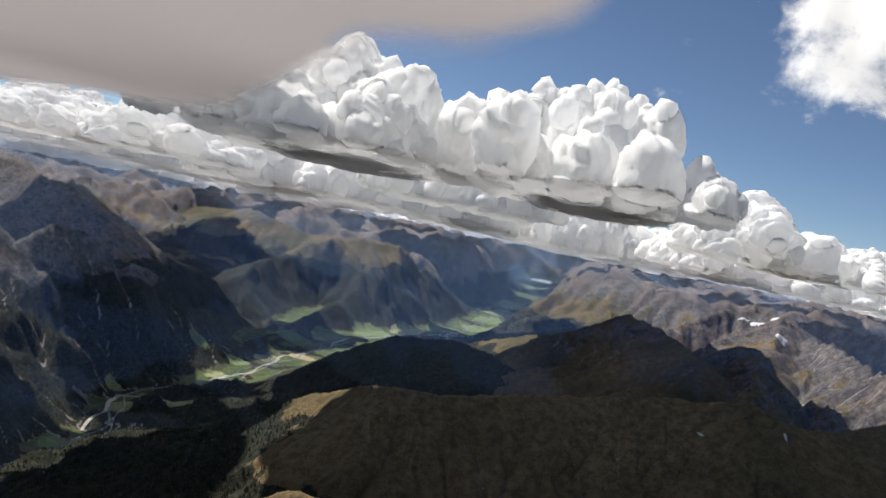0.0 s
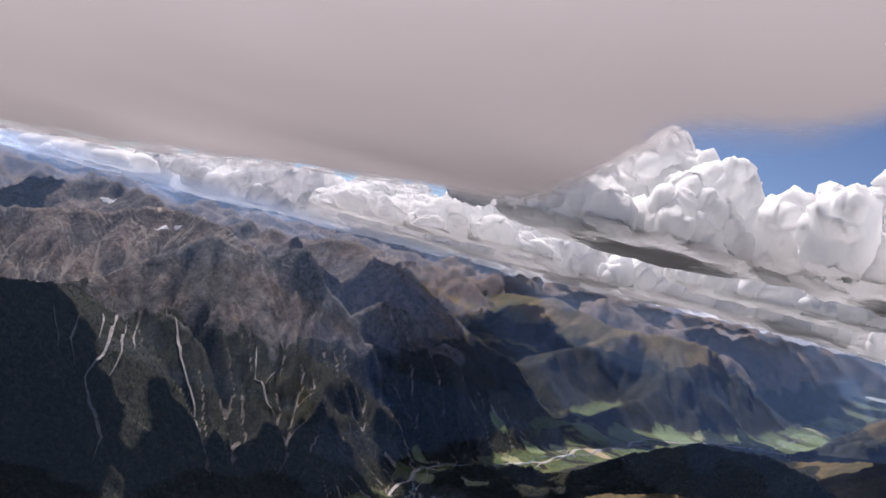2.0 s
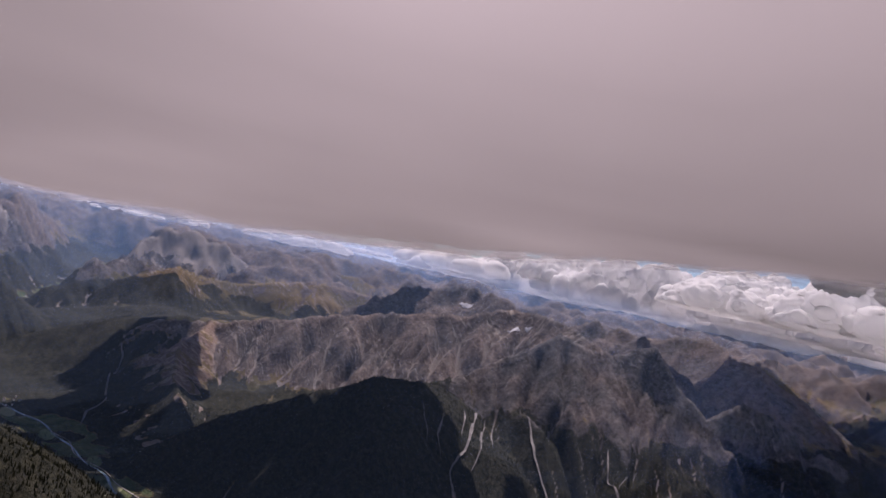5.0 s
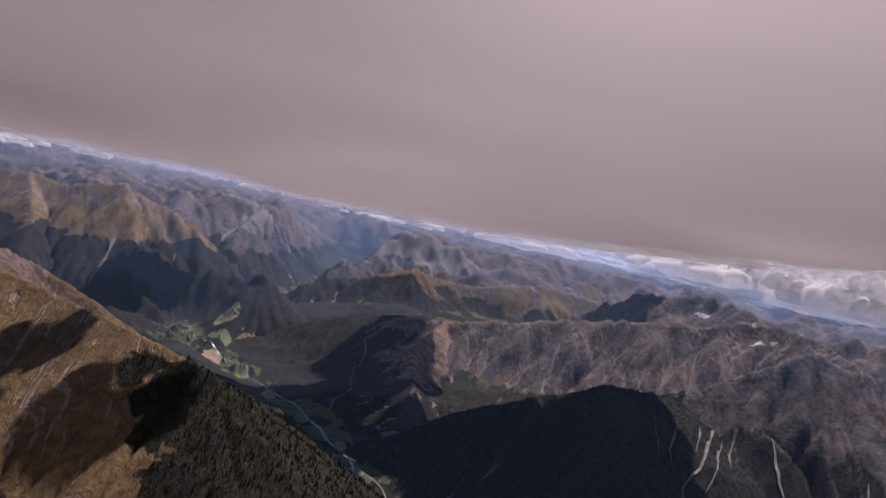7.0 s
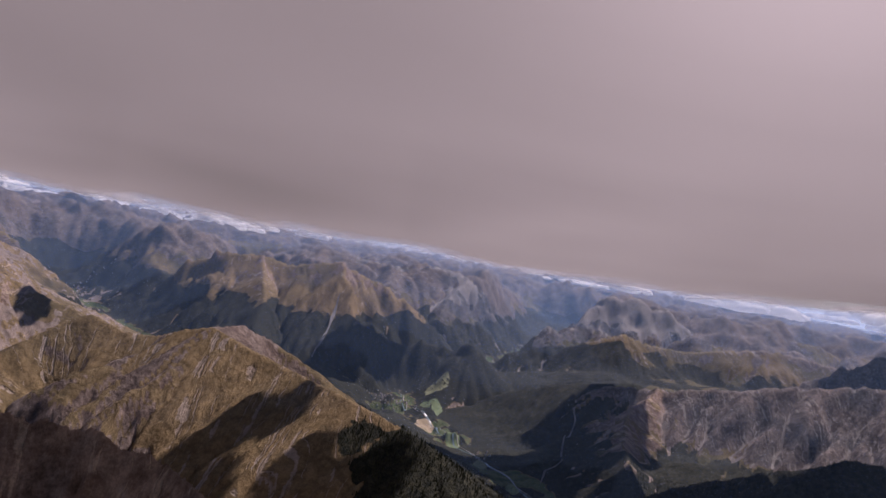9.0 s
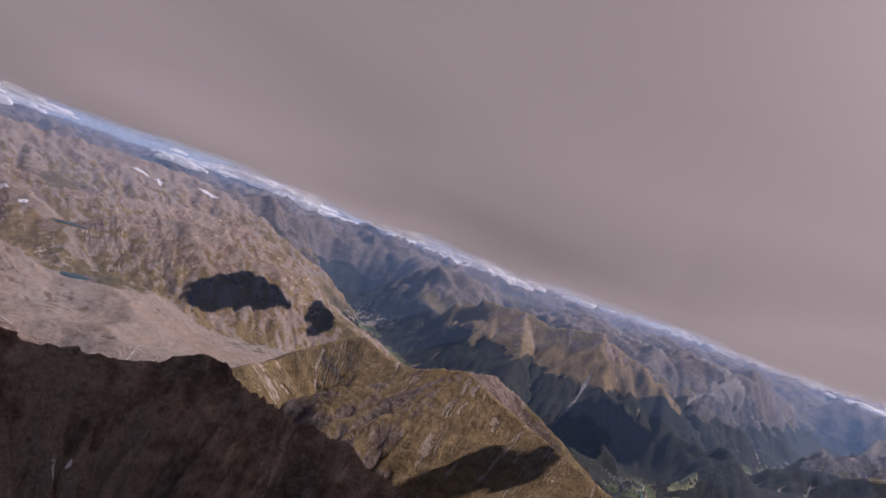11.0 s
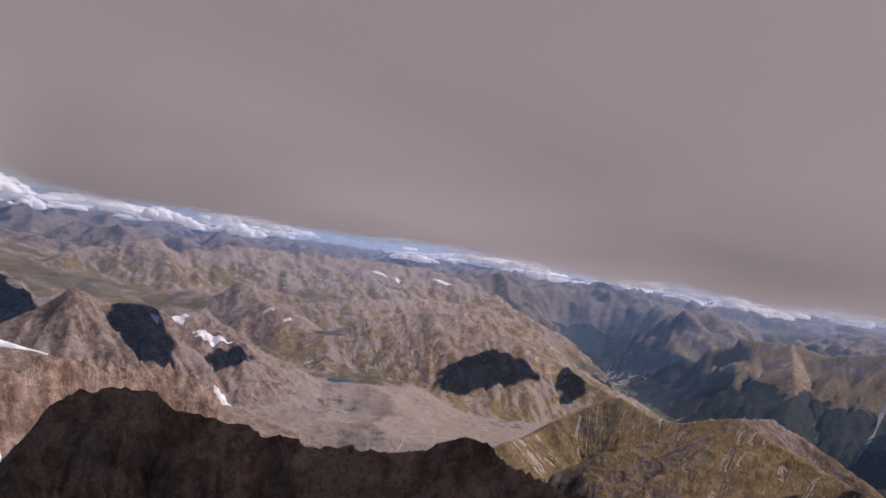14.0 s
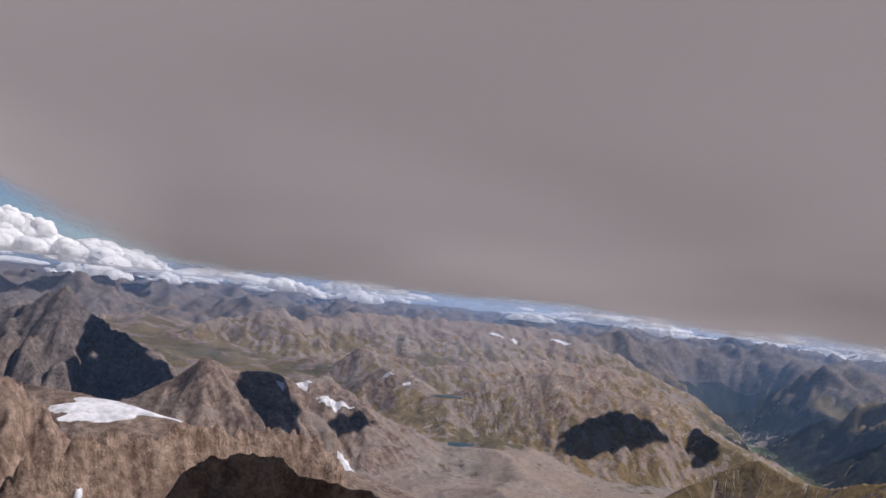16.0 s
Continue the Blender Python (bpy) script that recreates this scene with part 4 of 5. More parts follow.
def cumulus(shape, az, dist, z, wide, deep, high, turn=0.0, group="", label="white heaped cumulus cloud with a grey flat base"):
    ob = new("cumulus_cloud", SHAPES[shape])
    ob.matrix_world = pose(*place(az, dist, z), 0, 0, az + turn) @ Matrix.Diagonal((wide, deep, high, 1))
    return tagged(ob, label, "cloud", group)


# dark grey that puts the shade below the white heaps into colour
BASE = veil_material("cloud_shade_grey", (0.36, 0.36, 0.37), 0.97, 0.03, "edge", 0.7, 0.35)


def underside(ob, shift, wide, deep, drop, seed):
    """Shade painted below a near cloud: a grey sagging sheet that frays out at its rim."""
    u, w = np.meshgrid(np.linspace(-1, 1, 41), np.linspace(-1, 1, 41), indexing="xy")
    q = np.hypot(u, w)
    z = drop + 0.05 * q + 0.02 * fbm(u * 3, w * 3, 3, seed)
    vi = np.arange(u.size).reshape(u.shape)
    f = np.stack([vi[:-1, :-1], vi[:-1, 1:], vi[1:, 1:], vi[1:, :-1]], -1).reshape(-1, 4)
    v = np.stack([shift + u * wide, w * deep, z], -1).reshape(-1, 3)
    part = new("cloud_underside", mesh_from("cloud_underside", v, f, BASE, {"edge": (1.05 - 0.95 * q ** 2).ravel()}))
    part["label"] = "grey frayed sheet painted as shade below the cloud"
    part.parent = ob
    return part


def rise(el, dist):
    return 180 + dist * math.tan(radians(el))


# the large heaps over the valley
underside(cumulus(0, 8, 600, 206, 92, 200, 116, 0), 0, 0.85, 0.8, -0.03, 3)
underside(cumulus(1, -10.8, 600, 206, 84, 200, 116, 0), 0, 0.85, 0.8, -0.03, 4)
cumulus(3, -1.0, 1150, 196, 120, 150, 150, 200)
cumulus(0, 20, 1250, 190, 120, 150, 110, 80)
cumulus(1, 27, 1350, 188, 110, 150, 90, 30)
cumulus(0, -21.5, 1100, 196, 90, 130, 120, 110)
cumulus(2, -27, 1200, 192, 95, 130, 75, 5)
cumulus(2, 15, 1750, rise(-0.2, 1750), 200, 140, 190, 80)
cumulus(3, 3, 1650, rise(-0.3, 1650), 175, 130, 220, 200)
cumulus(2, -3.5, 1900, rise(-0.5, 1900), 220, 150, 240, 40)
cumulus(0, -18, 1700, rise(-0.2, 1700), 165, 120, 150, 110)
cumulus(1, 8, 1850, rise(-0.5, 1850), 210, 110, 200, 15)
cumulus(3, -11, 1850, rise(-0.6, 1850), 200, 110, 190, 70)
cumulus(2, -23, 1700, rise(-0.6, 1700), 150, 130, 120, 5)
cumulus(3, -28, 1900, rise(-0.6, 1900), 150, 120, 90, 65)
cumulus(3, 26, 2000, rise(-0.3, 2000), 170, 120, 150, 30)
cumulus(0, 21, 2100, rise(-0.3, 2100), 160, 120, 170, 130)
cumulus(1, 158, 1500, rise(-0.1, 1500), 115, 90, 85, 0)
cumulus(2, 152, 1800, rise(-0.4, 1800), 120, 90, 60, 50)
# a nearer row beyond the valley
for i in range(18):
    cumulus(i % 4, -34 + 4.6 * i, 2150 + 90 * (i * 7 % 5), rise(-0.8 + 0.3 * (i * 3 % 5), 2200), 165, 110, 130 + 25 * (i * 5 % 4), 37 * i, "clouds beyond the valley")
# rows of heaps along the horizon
rnd = random.Random(5)
for i in range(130):
    az = rnd.uniform(-40, 168)
    dist = rnd.uniform(2300, 4400)
    near_valley = 1 - float(smooth(25, 80, az))
    size = rnd.uniform(45, 150) * (0.75 + 0.6 * near_valley)
    cumulus(rnd.randrange(4, 8), az, dist, rise(rnd.uniform(-1.1, -0.2), dist), size * 1.5, size, size * (0.5 + 0.45 * near_valley), rnd.uniform(-180, 180), "clouds along the horizon", "low heaped cloud in the far cloud rows")
for i in range(72):
    dist = rnd.uniform(2100, 4000)
    size = rnd.uniform(28, 75)
    cumulus(rnd.randrange(4, 8), rnd.uniform(88, 168), dist, rise(rnd.uniform(-1.3, -0.3), dist), size * 1.3, size, size * 0.8, rnd.uniform(-180, 180), "clouds along the horizon", "low heaped cloud in the far cloud rows")
# unseen heaps added above the cloud base, each shading the place named
for (tx, ty, tz), wide in (((-12, 198, 92), 52), ((65, 212, 100), 85), ((140, 222, 105), 80), ((-76, 222, 88), 52), ((52, 262, 112), 52), ((100, 262, 112), 60), ((-70, 300, 60), 80), ((-110, 460, 20), 60), ((-370, 715, 95), 90), ((-245, 740, 70), 100),
                           ((-340, 300, 60), 60), ((-240, 330, 40), 60), ((-100, 430, 20), 100), ((-150, 880, 60), 70), ((-560, 170, 20), 60), ((-520, 230, 15), 60), ((-640, 200, 15), 65), ((-490, 150, 15), 50), ((-690, 260, 15), 60), ((-200, 560, 60), 70), ((-447, 238, 35), 55), 
                           ((-242, -14, 114), 14), ((-213, 6, 108), 17), ((-205, -40, 95), 20), ((-515, -235, 101), 32), ((-570, -196, 94), 20), ((-292, -336, 118), 28), ((-327, -310, 101), 13), ((-278, -181, 91), 16), ((-299, -506, 102), 40), ((-291, -547, 110), 38), ((-500, -500, 90), 45), ((-620, -260, 60), 26), ((-700, -330, 50), 20),
                           ((-378, 288, 80), 60), ((-335, 292, 55), 50), ((-225, 600, 40), 60), ((-180, 540, 30), 60), ((-620, 260, 60), 45), ((-330, 760, 60), 70), ((-210, 400, 20), 60), ((-1000, 100, 100), 70), ((-800, 620, 80), 50)):
    top = 420 if tx > 30 else 300
    q = Vector((tx, ty, tz)) + to_sun * ((top - tz) / to_sun.z)
    ob = cumulus(rnd.randrange(8, 11), 0, 0, 0, 1, 1, 1, 0, "clouds overhead", "unseen cloud heap added overhead to shade the land")
    ob.matrix_world = pose(*q, 0, 0, rnd.uniform(0, 360)) @ Matrix.Diagonal((wide * 0.9, wide * 0.74, wide * 0.4, 1))

# the grey cloud base overhead: degrees to the left, height of its rim above the eye line, softness of the rim
RIM = [(-60, 36, 8), (-30, 33, 8), (-18, 28, 8), (-12, 19, 8), (-7, 13, 8), (0, 9.5, 8), (8, 8.5, 7), (12, 7, 6), (16, 5, 4.5), (20, 4.0, 3.4), (27, 3.5, 1.6), (36, 2.7, 1.5), (41, 1.9, 2.52), (47, 0.9, 2.34), (56, 0.1, 2.16), (66, -0.7, 2.16), (80, -0.9, 2.34), (92, -0.9, 3.24), (101, -0.6, 2.7), (110, -0.4, 2.16), (120, 0.0, 1.98), (132, 0.1, 1.98), (142, 0.0, 2.16), (148, 0.2, 4), (153, 2.0, 4), (157, 3.8, 4), (160, 6, 3), (170, 12, 5), (200, 20, 6), (300, 24, 8)]


def cloud_base():
    """A sheet a little above the eye that bends down to its rim, where it thins out."""
    az = np.radians(np.linspace(-60, 300, 721)[:-1])
    deg = np.degrees(az)
    table = list(zip(*RIM))
    el = np.interp(deg, table[0], table[1]) + 0.2 * fbm(deg / 9, 0 * deg, 3, 5)
    soft = np.interp(deg, table[0], table[2])
    el, soft = (np.convolve(np.concatenate([q[-4:], q, q[:4]]), np.ones(9) / 9, "valid") for q in (el, soft))
    el = el - 0.4 * soft * (1 - smooth(4, 8, el))
    wide = np.interp(deg, [60, 85, 105, 165], [255, 205, 212, 125])
    far = np.minimum(wide, 11.0 / np.tan(np.radians(np.maximum(el, 2.2))))
    s = np.concatenate([np.linspace(0.01, 0.6, 12), np.linspace(0.63, 1.0, 30)])
    q, a = np.meshgrid(s, az, indexing="ij")
    d = q * far[None, :]
    end = far * np.tan(np.radians(el))
    high = end[None, :] + (11.0 - end)[None, :] * (1 - smooth(0.35, 1.15, q))
    v = np.stack([-np.sin(a) * d, np.cos(a) * d, 180 + high], -1).reshape(-1, 3)
    r, c = q.shape
    vi = np.arange(r * c).reshape(r, c)
    nx = np.roll(vi, -1, axis=1)
    f = np.stack([vi[:-1], vi[1:], nx[1:], nx[:-1]], -1).reshape(-1, 4)
    angle = np.degrees(np.arctan2(high, d))
    edge = np.clip((angle - el[None, :]) / soft[None, :] * 1.1, 0, 1.5).ravel()
    # paler colour high up and towards the sun paints light coming through
    backlit = np.interp(deg, [-60, 5, 25, 45, 60, 90, 125, 170, 300], [0.16, 0.38, 0.42, 0.50, 0.60, 0.20, 0.19, 0.26, 0.4])
    backlit = np.convolve(np.concatenate([backlit[-20:], backlit, backlit[:20]]), np.ones(41) / 41, "valid")
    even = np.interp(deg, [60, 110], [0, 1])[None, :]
    backlit = np.clip(backlit[None, :] * (even + (1 - even) * (np.interp(deg, [10, 40], [0.08, 0.35])[None, :] + 1.1 * smooth(1, 27, angle))) + 0.15 * fbm(v[:, 0] / 90, v[:, 1] / 90, 3, 71).reshape(r, c), 0, 1).ravel()
    mat = veil_material("cloud_base_vapour", (0.20, 0.186, 0.184), 1.0, 0.035, "edge", 0.9, 0.55, "backlit", (0.90, 0.83, 0.84))
    ob = new("cloud_base", mesh_from("cloud_base", v, f, mat, {"edge": edge, "backlit": backlit}))
    return tagged(ob, "wide grey cloud base hanging just overhead", "cloud")


cloud_base()


def torn_cloud(az0, az1, el0, el1, dist, amount, seed, dense=0.93):
    """A thin torn cloud that leans over the valley."""
    a, e = np.meshgrid(np.linspace(az0, az1, 60), np.linspace(el0, el1, 40), indexing="xy")
    d = dist * (1.25 - 0.5 * (e - el0) / (el1 - el0)) + 12 * fbm(a / 6, e / 6, 3, seed)
    ar = np.radians(a)
    v = np.stack([-np.sin(ar) * d, np.cos(ar) * d, 180 + d * np.tan(np.radians(e))], -1).reshape(-1, 3)
    r, c = a.shape
    vi = np.arange(r * c).reshape(r, c)
    f = np.stack([vi[:-1, :-1], vi[1:, :-1], vi[1:, 1:], vi[:-1, 1:]], -1).reshape(-1, 4)
    u, w = (a - az0) / (az1 - az0) * 2 - 1, (e - el0) / (el1 - el0) * 2 - 1
    edge = (amount - smooth(0.3, 1.0, np.hypot(u, w))).ravel()
    mat = veil_material("torn_cloud_vapour", (0.95, 0.95, 0.95), dense, 0.022, "edge", 2.3, 0.5)
    ob = new("torn_cloud", mesh_from("torn_cloud", v, f, mat, {"edge": edge}))
    return tagged(ob, "thin torn white cloud below the cloud base", "cloud")


torn_cloud(-11, -48, 9, 32, 340, 0.95, 3)


# ---- haze: painted by thin leaning tinted sheets, one behind the other ----
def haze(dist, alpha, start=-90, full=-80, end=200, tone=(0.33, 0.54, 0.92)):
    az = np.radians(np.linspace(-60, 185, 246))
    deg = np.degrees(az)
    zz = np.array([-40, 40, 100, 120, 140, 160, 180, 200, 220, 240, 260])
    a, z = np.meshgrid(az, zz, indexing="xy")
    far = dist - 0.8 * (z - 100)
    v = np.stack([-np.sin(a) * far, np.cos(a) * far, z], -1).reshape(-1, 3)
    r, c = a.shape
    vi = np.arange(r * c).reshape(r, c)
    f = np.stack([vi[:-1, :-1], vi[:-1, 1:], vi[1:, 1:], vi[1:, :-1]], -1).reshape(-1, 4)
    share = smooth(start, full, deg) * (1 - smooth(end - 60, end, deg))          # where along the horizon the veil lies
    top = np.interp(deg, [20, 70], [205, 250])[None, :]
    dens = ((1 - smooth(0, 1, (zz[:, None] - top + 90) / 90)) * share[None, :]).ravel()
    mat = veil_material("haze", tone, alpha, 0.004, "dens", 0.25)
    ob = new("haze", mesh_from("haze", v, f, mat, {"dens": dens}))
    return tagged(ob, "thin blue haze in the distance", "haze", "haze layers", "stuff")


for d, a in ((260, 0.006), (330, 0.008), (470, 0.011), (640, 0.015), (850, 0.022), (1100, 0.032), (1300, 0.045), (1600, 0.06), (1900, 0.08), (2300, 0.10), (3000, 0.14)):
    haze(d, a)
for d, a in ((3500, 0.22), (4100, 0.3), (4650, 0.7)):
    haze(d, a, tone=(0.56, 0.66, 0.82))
for d, a in ((270, 0.011), (360, 0.016), (480, 0.019), (620, 0.022), (800, 0.026)):       # thicker towards the gravel plain, to lift its dark tones
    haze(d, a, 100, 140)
for d, a in ((390, 0.012), (560, 0.017), (740, 0.02)):                                   # and a bluer tint painted over the shaded upper valley
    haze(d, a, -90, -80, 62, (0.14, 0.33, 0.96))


# ---- small things on the land ----
def height_at(x, y):
    """The ground's height at a place within the fine part of the sheet."""
    r, a = math.hypot(x, y), math.atan2(-x, y)
    if a < FINE[0]:
        a += 2 * math.pi
    i = min(max(float(np.interp(r, RAD, np.arange(len(RAD)))), 0), len(RAD) - 1.001)
    j = min(max((a - FINE[0]) / (FINE[1] - FINE[0]), 0), len(FINE) - 1.001)
    i0, j0 = int(i), int(j)
    u, w = i - i0, j - j0
    g = GZ[i0:i0 + 2, j0:j0 + 2]
    return float((g[0, 0] * (1 - w) + g[0, 1] * w) * (1 - u) + (g[1, 0] * (1 - w) + g[1, 1] * w) * u)


def plain_material(name, dark, light, scale, rough=0.9, bump=0.2, metal=0.0):
    m, n, l, bsdf = material(name)
    k = Net(m)
    f = k.noise(scale, 6, 0.6)
    l.new(k.mix(k.ramp(f, 0.3, 0.7), dark, light), bsdf.inputs["Base Color"])
    bsdf.inputs["Roughness"].default_value = rough
    k.bump(f, bump, 0.3, bsdf)
    return m


SCREE = plain_material("grey_scree", (0.11, 0.104, 0.10), (0.20, 0.19, 0.18), 0.5)
SNOW = plain_material("old_snow", (0.36, 0.36, 0.38), (0.62, 0.62, 0.65), 0.35, 0.7)
WATER = plain_material("river_water", (0.10, 0.15, 0.155), (0.17, 0.23, 0.23), 0.05, 0.15, 0.02)
DEEP = plain_material("lake_water", (0.008, 0.03, 0.04), (0.015, 0.05, 0.06), 0.05, 0.5, 0.02)
MILKY = plain_material("milky_water", (0.30, 0.36, 0.34), (0.38, 0.42, 0.40), 0.05, 0.3, 0.02)
GRAVEL = plain_material("pale_gravel", (0.22, 0.205, 0.19), (0.36, 0.34, 0.315), 0.5)
PLASTER = plain_material("white_plaster", (0.62, 0.60, 0.56), (0.80, 0.78, 0.74), 1.5)
ROOF = plain_material("grey_roof", (0.12, 0.10, 0.09), (0.24, 0.20, 0.18), 1.5)


def draped(name, az, dist, across, along, turn, mat, label, category, seed, lift=0.5, flat=False, uneven=1.0):
    """A patch with an uneven outline that lies on the ground."""
    cx, cy, _ = place(az, dist, 0)
    c, s = math.cos(radians(az + turn)), math.sin(radians(az + turn))
    rings, spokes = 9, 48
    verts, faces = [], []
    level = height_at(cx, cy)
    rnd = random.Random(seed)
    wob = [(uneven * rnd.uniform(0.08, 0.26), rnd.uniform(0, 6.28), k) for k in (2, 3, 4, 5, 7, 9, 13)]
    for i in range(rings):
        for j in range(spokes):
            a = 2 * math.pi * j / spokes
            q = i / (rings - 1) * (1 + sum(w * math.sin(k * a + p) / math.sqrt(k) for w, p, k in wob))
            u, w = across * q * math.cos(a), along * q * math.sin(a)
            x, y = cx + u * c - w * s, cy + u * s + w * c
            edge = i / (rings - 1)
            verts.append((x, y, level + lift if flat else height_at(x, y) + lift * (1 - 0.92 * edge ** 8)))
    for i in range(rings - 1):
        for j in range(spokes):
            k = (j + 1) % spokes
            faces.append((i * spokes + j, (i + 1) * spokes + j, (i + 1) * spokes + k, i * spokes + k))
    return tagged(new(name, mesh_from(name, verts, faces, mat)), label, category)


def ribbon(name, pts, wide, mat, label, category, sway, seed, lift=0.45, taper=0):
    """A river or road along a line of places, swaying from side to side."""
    rnd = random.Random(seed)
    ph = [rnd.uniform(0, 6.28) for _ in range(4)]
    line, run = [], 0.0
    for (ax, ay, *_), (bx, by, *_) in zip(pts, pts[1:]):
        length = math.hypot(bx - ax, by - ay)
        for i in range(max(2, int(length / 3))):
            t = i / max(2, int(length / 3))
            s = run + t * length
            off = sway * (math.sin(s / 23 + ph[0]) + 0.6 * math.sin(s / 9.5 + ph[1]) + 0.5 * math.sin(s / 41 + ph[2]))
            nx, ny = -(by - ay) / length, (bx - ax) / length
            line.append((ax + (bx - ax) * t + nx * off, ay + (by - ay) * t + ny * off))
        run += length
    verts, faces = [], []
    for i, (x, y) in enumerate(line):
        qx, qy = line[min(i + 1, len(line) - 1)]
        px, py = line[max(i - 1, 0)]
        dx, dy = qx - px, qy - py
        n = math.hypot(dx, dy) or 1
        w = wide * (0.75 + 0.4 * math.sin(i * 0.37 + ph[3]) * math.sin(i * 0.11))
        if taper:
            w *= min(1, (i + 1) / taper, (len(line) - i) / taper)
        h = max(height_at(x, y), height_at(x - dy / n * w, y + dx / n * w), height_at(x + dy / n * w, y - dx / n * w)) + lift
        verts += [(x - dy / n * w, y + dx / n * w, h), (x + dy / n * w, y - dx / n * w, h)]
        if i:
            faces.append((2 * i - 2, 2 * i - 1, 2 * i + 1, 2 * i))
    return tagged(new(name, mesh_from(name, verts, faces, mat)), label, category, kind="structure")


inn = VALLEYS["inn"]
ribbon("river", inn, 0.9, WATER, "winding pale river on the valley floor", "river", 3.0, 1)
ribbon("gravel_bank", inn[2:8], 1.6, GRAVEL, "pale gravel banks beside the river", "gravel bank", 3.6, 2, 0.3)
ribbon("road", [(x + 6, y + 3) for x, y, z in inn], 0.4, GRAVEL, "pale valley road through the meadows", "road", 3.0, 3)
ribbon("side_road", VALLEYS["side"], 0.6, GRAVEL, "pale road winding up the side valley", "road", 4, 4)
ribbon("brook", VALLEYS["gravel"][1:4], 0.3, GRAVEL, "pale brook bed on the gravel plain", "brook", 6, 5)

# scree chutes that run from the rock down into the forest, and two ravines
def chute(pts, wide, seed):
    ribbon("scree_chute", pts, wide, SCREE, "pale scree chute running down through the forest", "scree chute", 0.9, seed, 0.3, 7)["group"] = "scree chutes"


chute([(-381, 339), (-363, 328), (-346, 317)], 0.5, 21)
chute([(-374, 352), (-352, 329), (-334, 320)], 0.8, 22)
chute([(-391, 389), (-351, 349)], 0.9, 23)
chute([(-405, 415), (-372, 380), (-345, 349), (-329, 326), (-311, 316), (-294, 312), (-281, 297)], 1.1, 24)
chute([(-393, 413), (-342, 361), (-326, 337)], 0.7, 25)
chute([(-392, 422), (-343, 370)], 0.6, 26)
chute([(-386, 442), (-334, 404), (-319, 395), (-301, 387), (-283, 375), (-266, 370)], 0.9, 27)
chute([(-330, 436), (-310, 432)], 0.6, 28)
chute([(-316, 460), (-293, 437), (-275, 427), (-262, 426)], 1.0, 29)
chute([(-292, 457), (-282, 430)], 0.6, 30)
chute([(-1052, 26), (-1041, 24), (-1003, 19), (-961, 11), (-940, 2)], 2.2, 31)
chute([(-752, 268), (-723, 264), (-667, 238), (-625, 223), (-617, 207), (-594, 195)], 1.0, 32)

# snow, ice and lakes
draped("glacier", 149.4, 291, 24, 6.5, 10, SNOW, "small grey-white glacier behind the cliff ridge", "glacier", 1, 0.5)
for az, dist, a, c, turn in ((133.4, 402, 6, 17, 14), (151.2, 197, 1.2, 3.6, -20), (147, 200, 1.2, 3.0, -15), (135.1, 462, 9, 4, 10), (137.5, 470, 5, 3, 0), (139, 455, 3, 2, 0), (122.5, 139, 0.35, 1.3, 30), (121.6, 139, 0.35, 0.5, 0), (-23.8, 768, 11, 9, 0), (-22.2, 776, 5, 3, 0), (-25, 690, 6, 5, 30),
                             (-26.5, 274, 0.5, 1.4, 20), (-21.2, 266, 1.0, 0.4, 0), (42.8, 738, 5, 3, 0), (41.8, 745, 3, 2, 0), (46.6, 1030, 8, 4, 0), (124, 1210, 14, 6, 0), (122.6, 1220, 8, 4, 0), (119.2, 1275, 16, 6, 0), (130, 600, 3, 2, 0), (131.5, 610, 4, 2, 0)):
    draped("snow_patch", az, dist, a, c, turn, SNOW, "old white snow patch among the rocks", "snow", int(az * 10 + dist), min(0.45, 0.06 * a + 0.12))
draped("mountain_lake", 125.6, 521, 9, 7, 0, DEEP, "small dark mountain lake among knolls", "lake", 5, 0.5, True, 0.6)
draped("upper_lake", 126.9, 592, 13, 5, 0, DEEP, "narrow dark mountain lake below rocks", "lake", 6, 0.5, True, 0.6)
draped("gravel_pond", 122.3, 333, 6, 5, 0, MILKY, "shallow milky pond on the gravel plain", "pond", 7, 0.3, True, 0.6)
draped("valley_lake", -8, 2820, 70, 110, 0, MILKY, "pale turquoise lake far up the valley", "lake", 8, 2.5, True, 0.6)


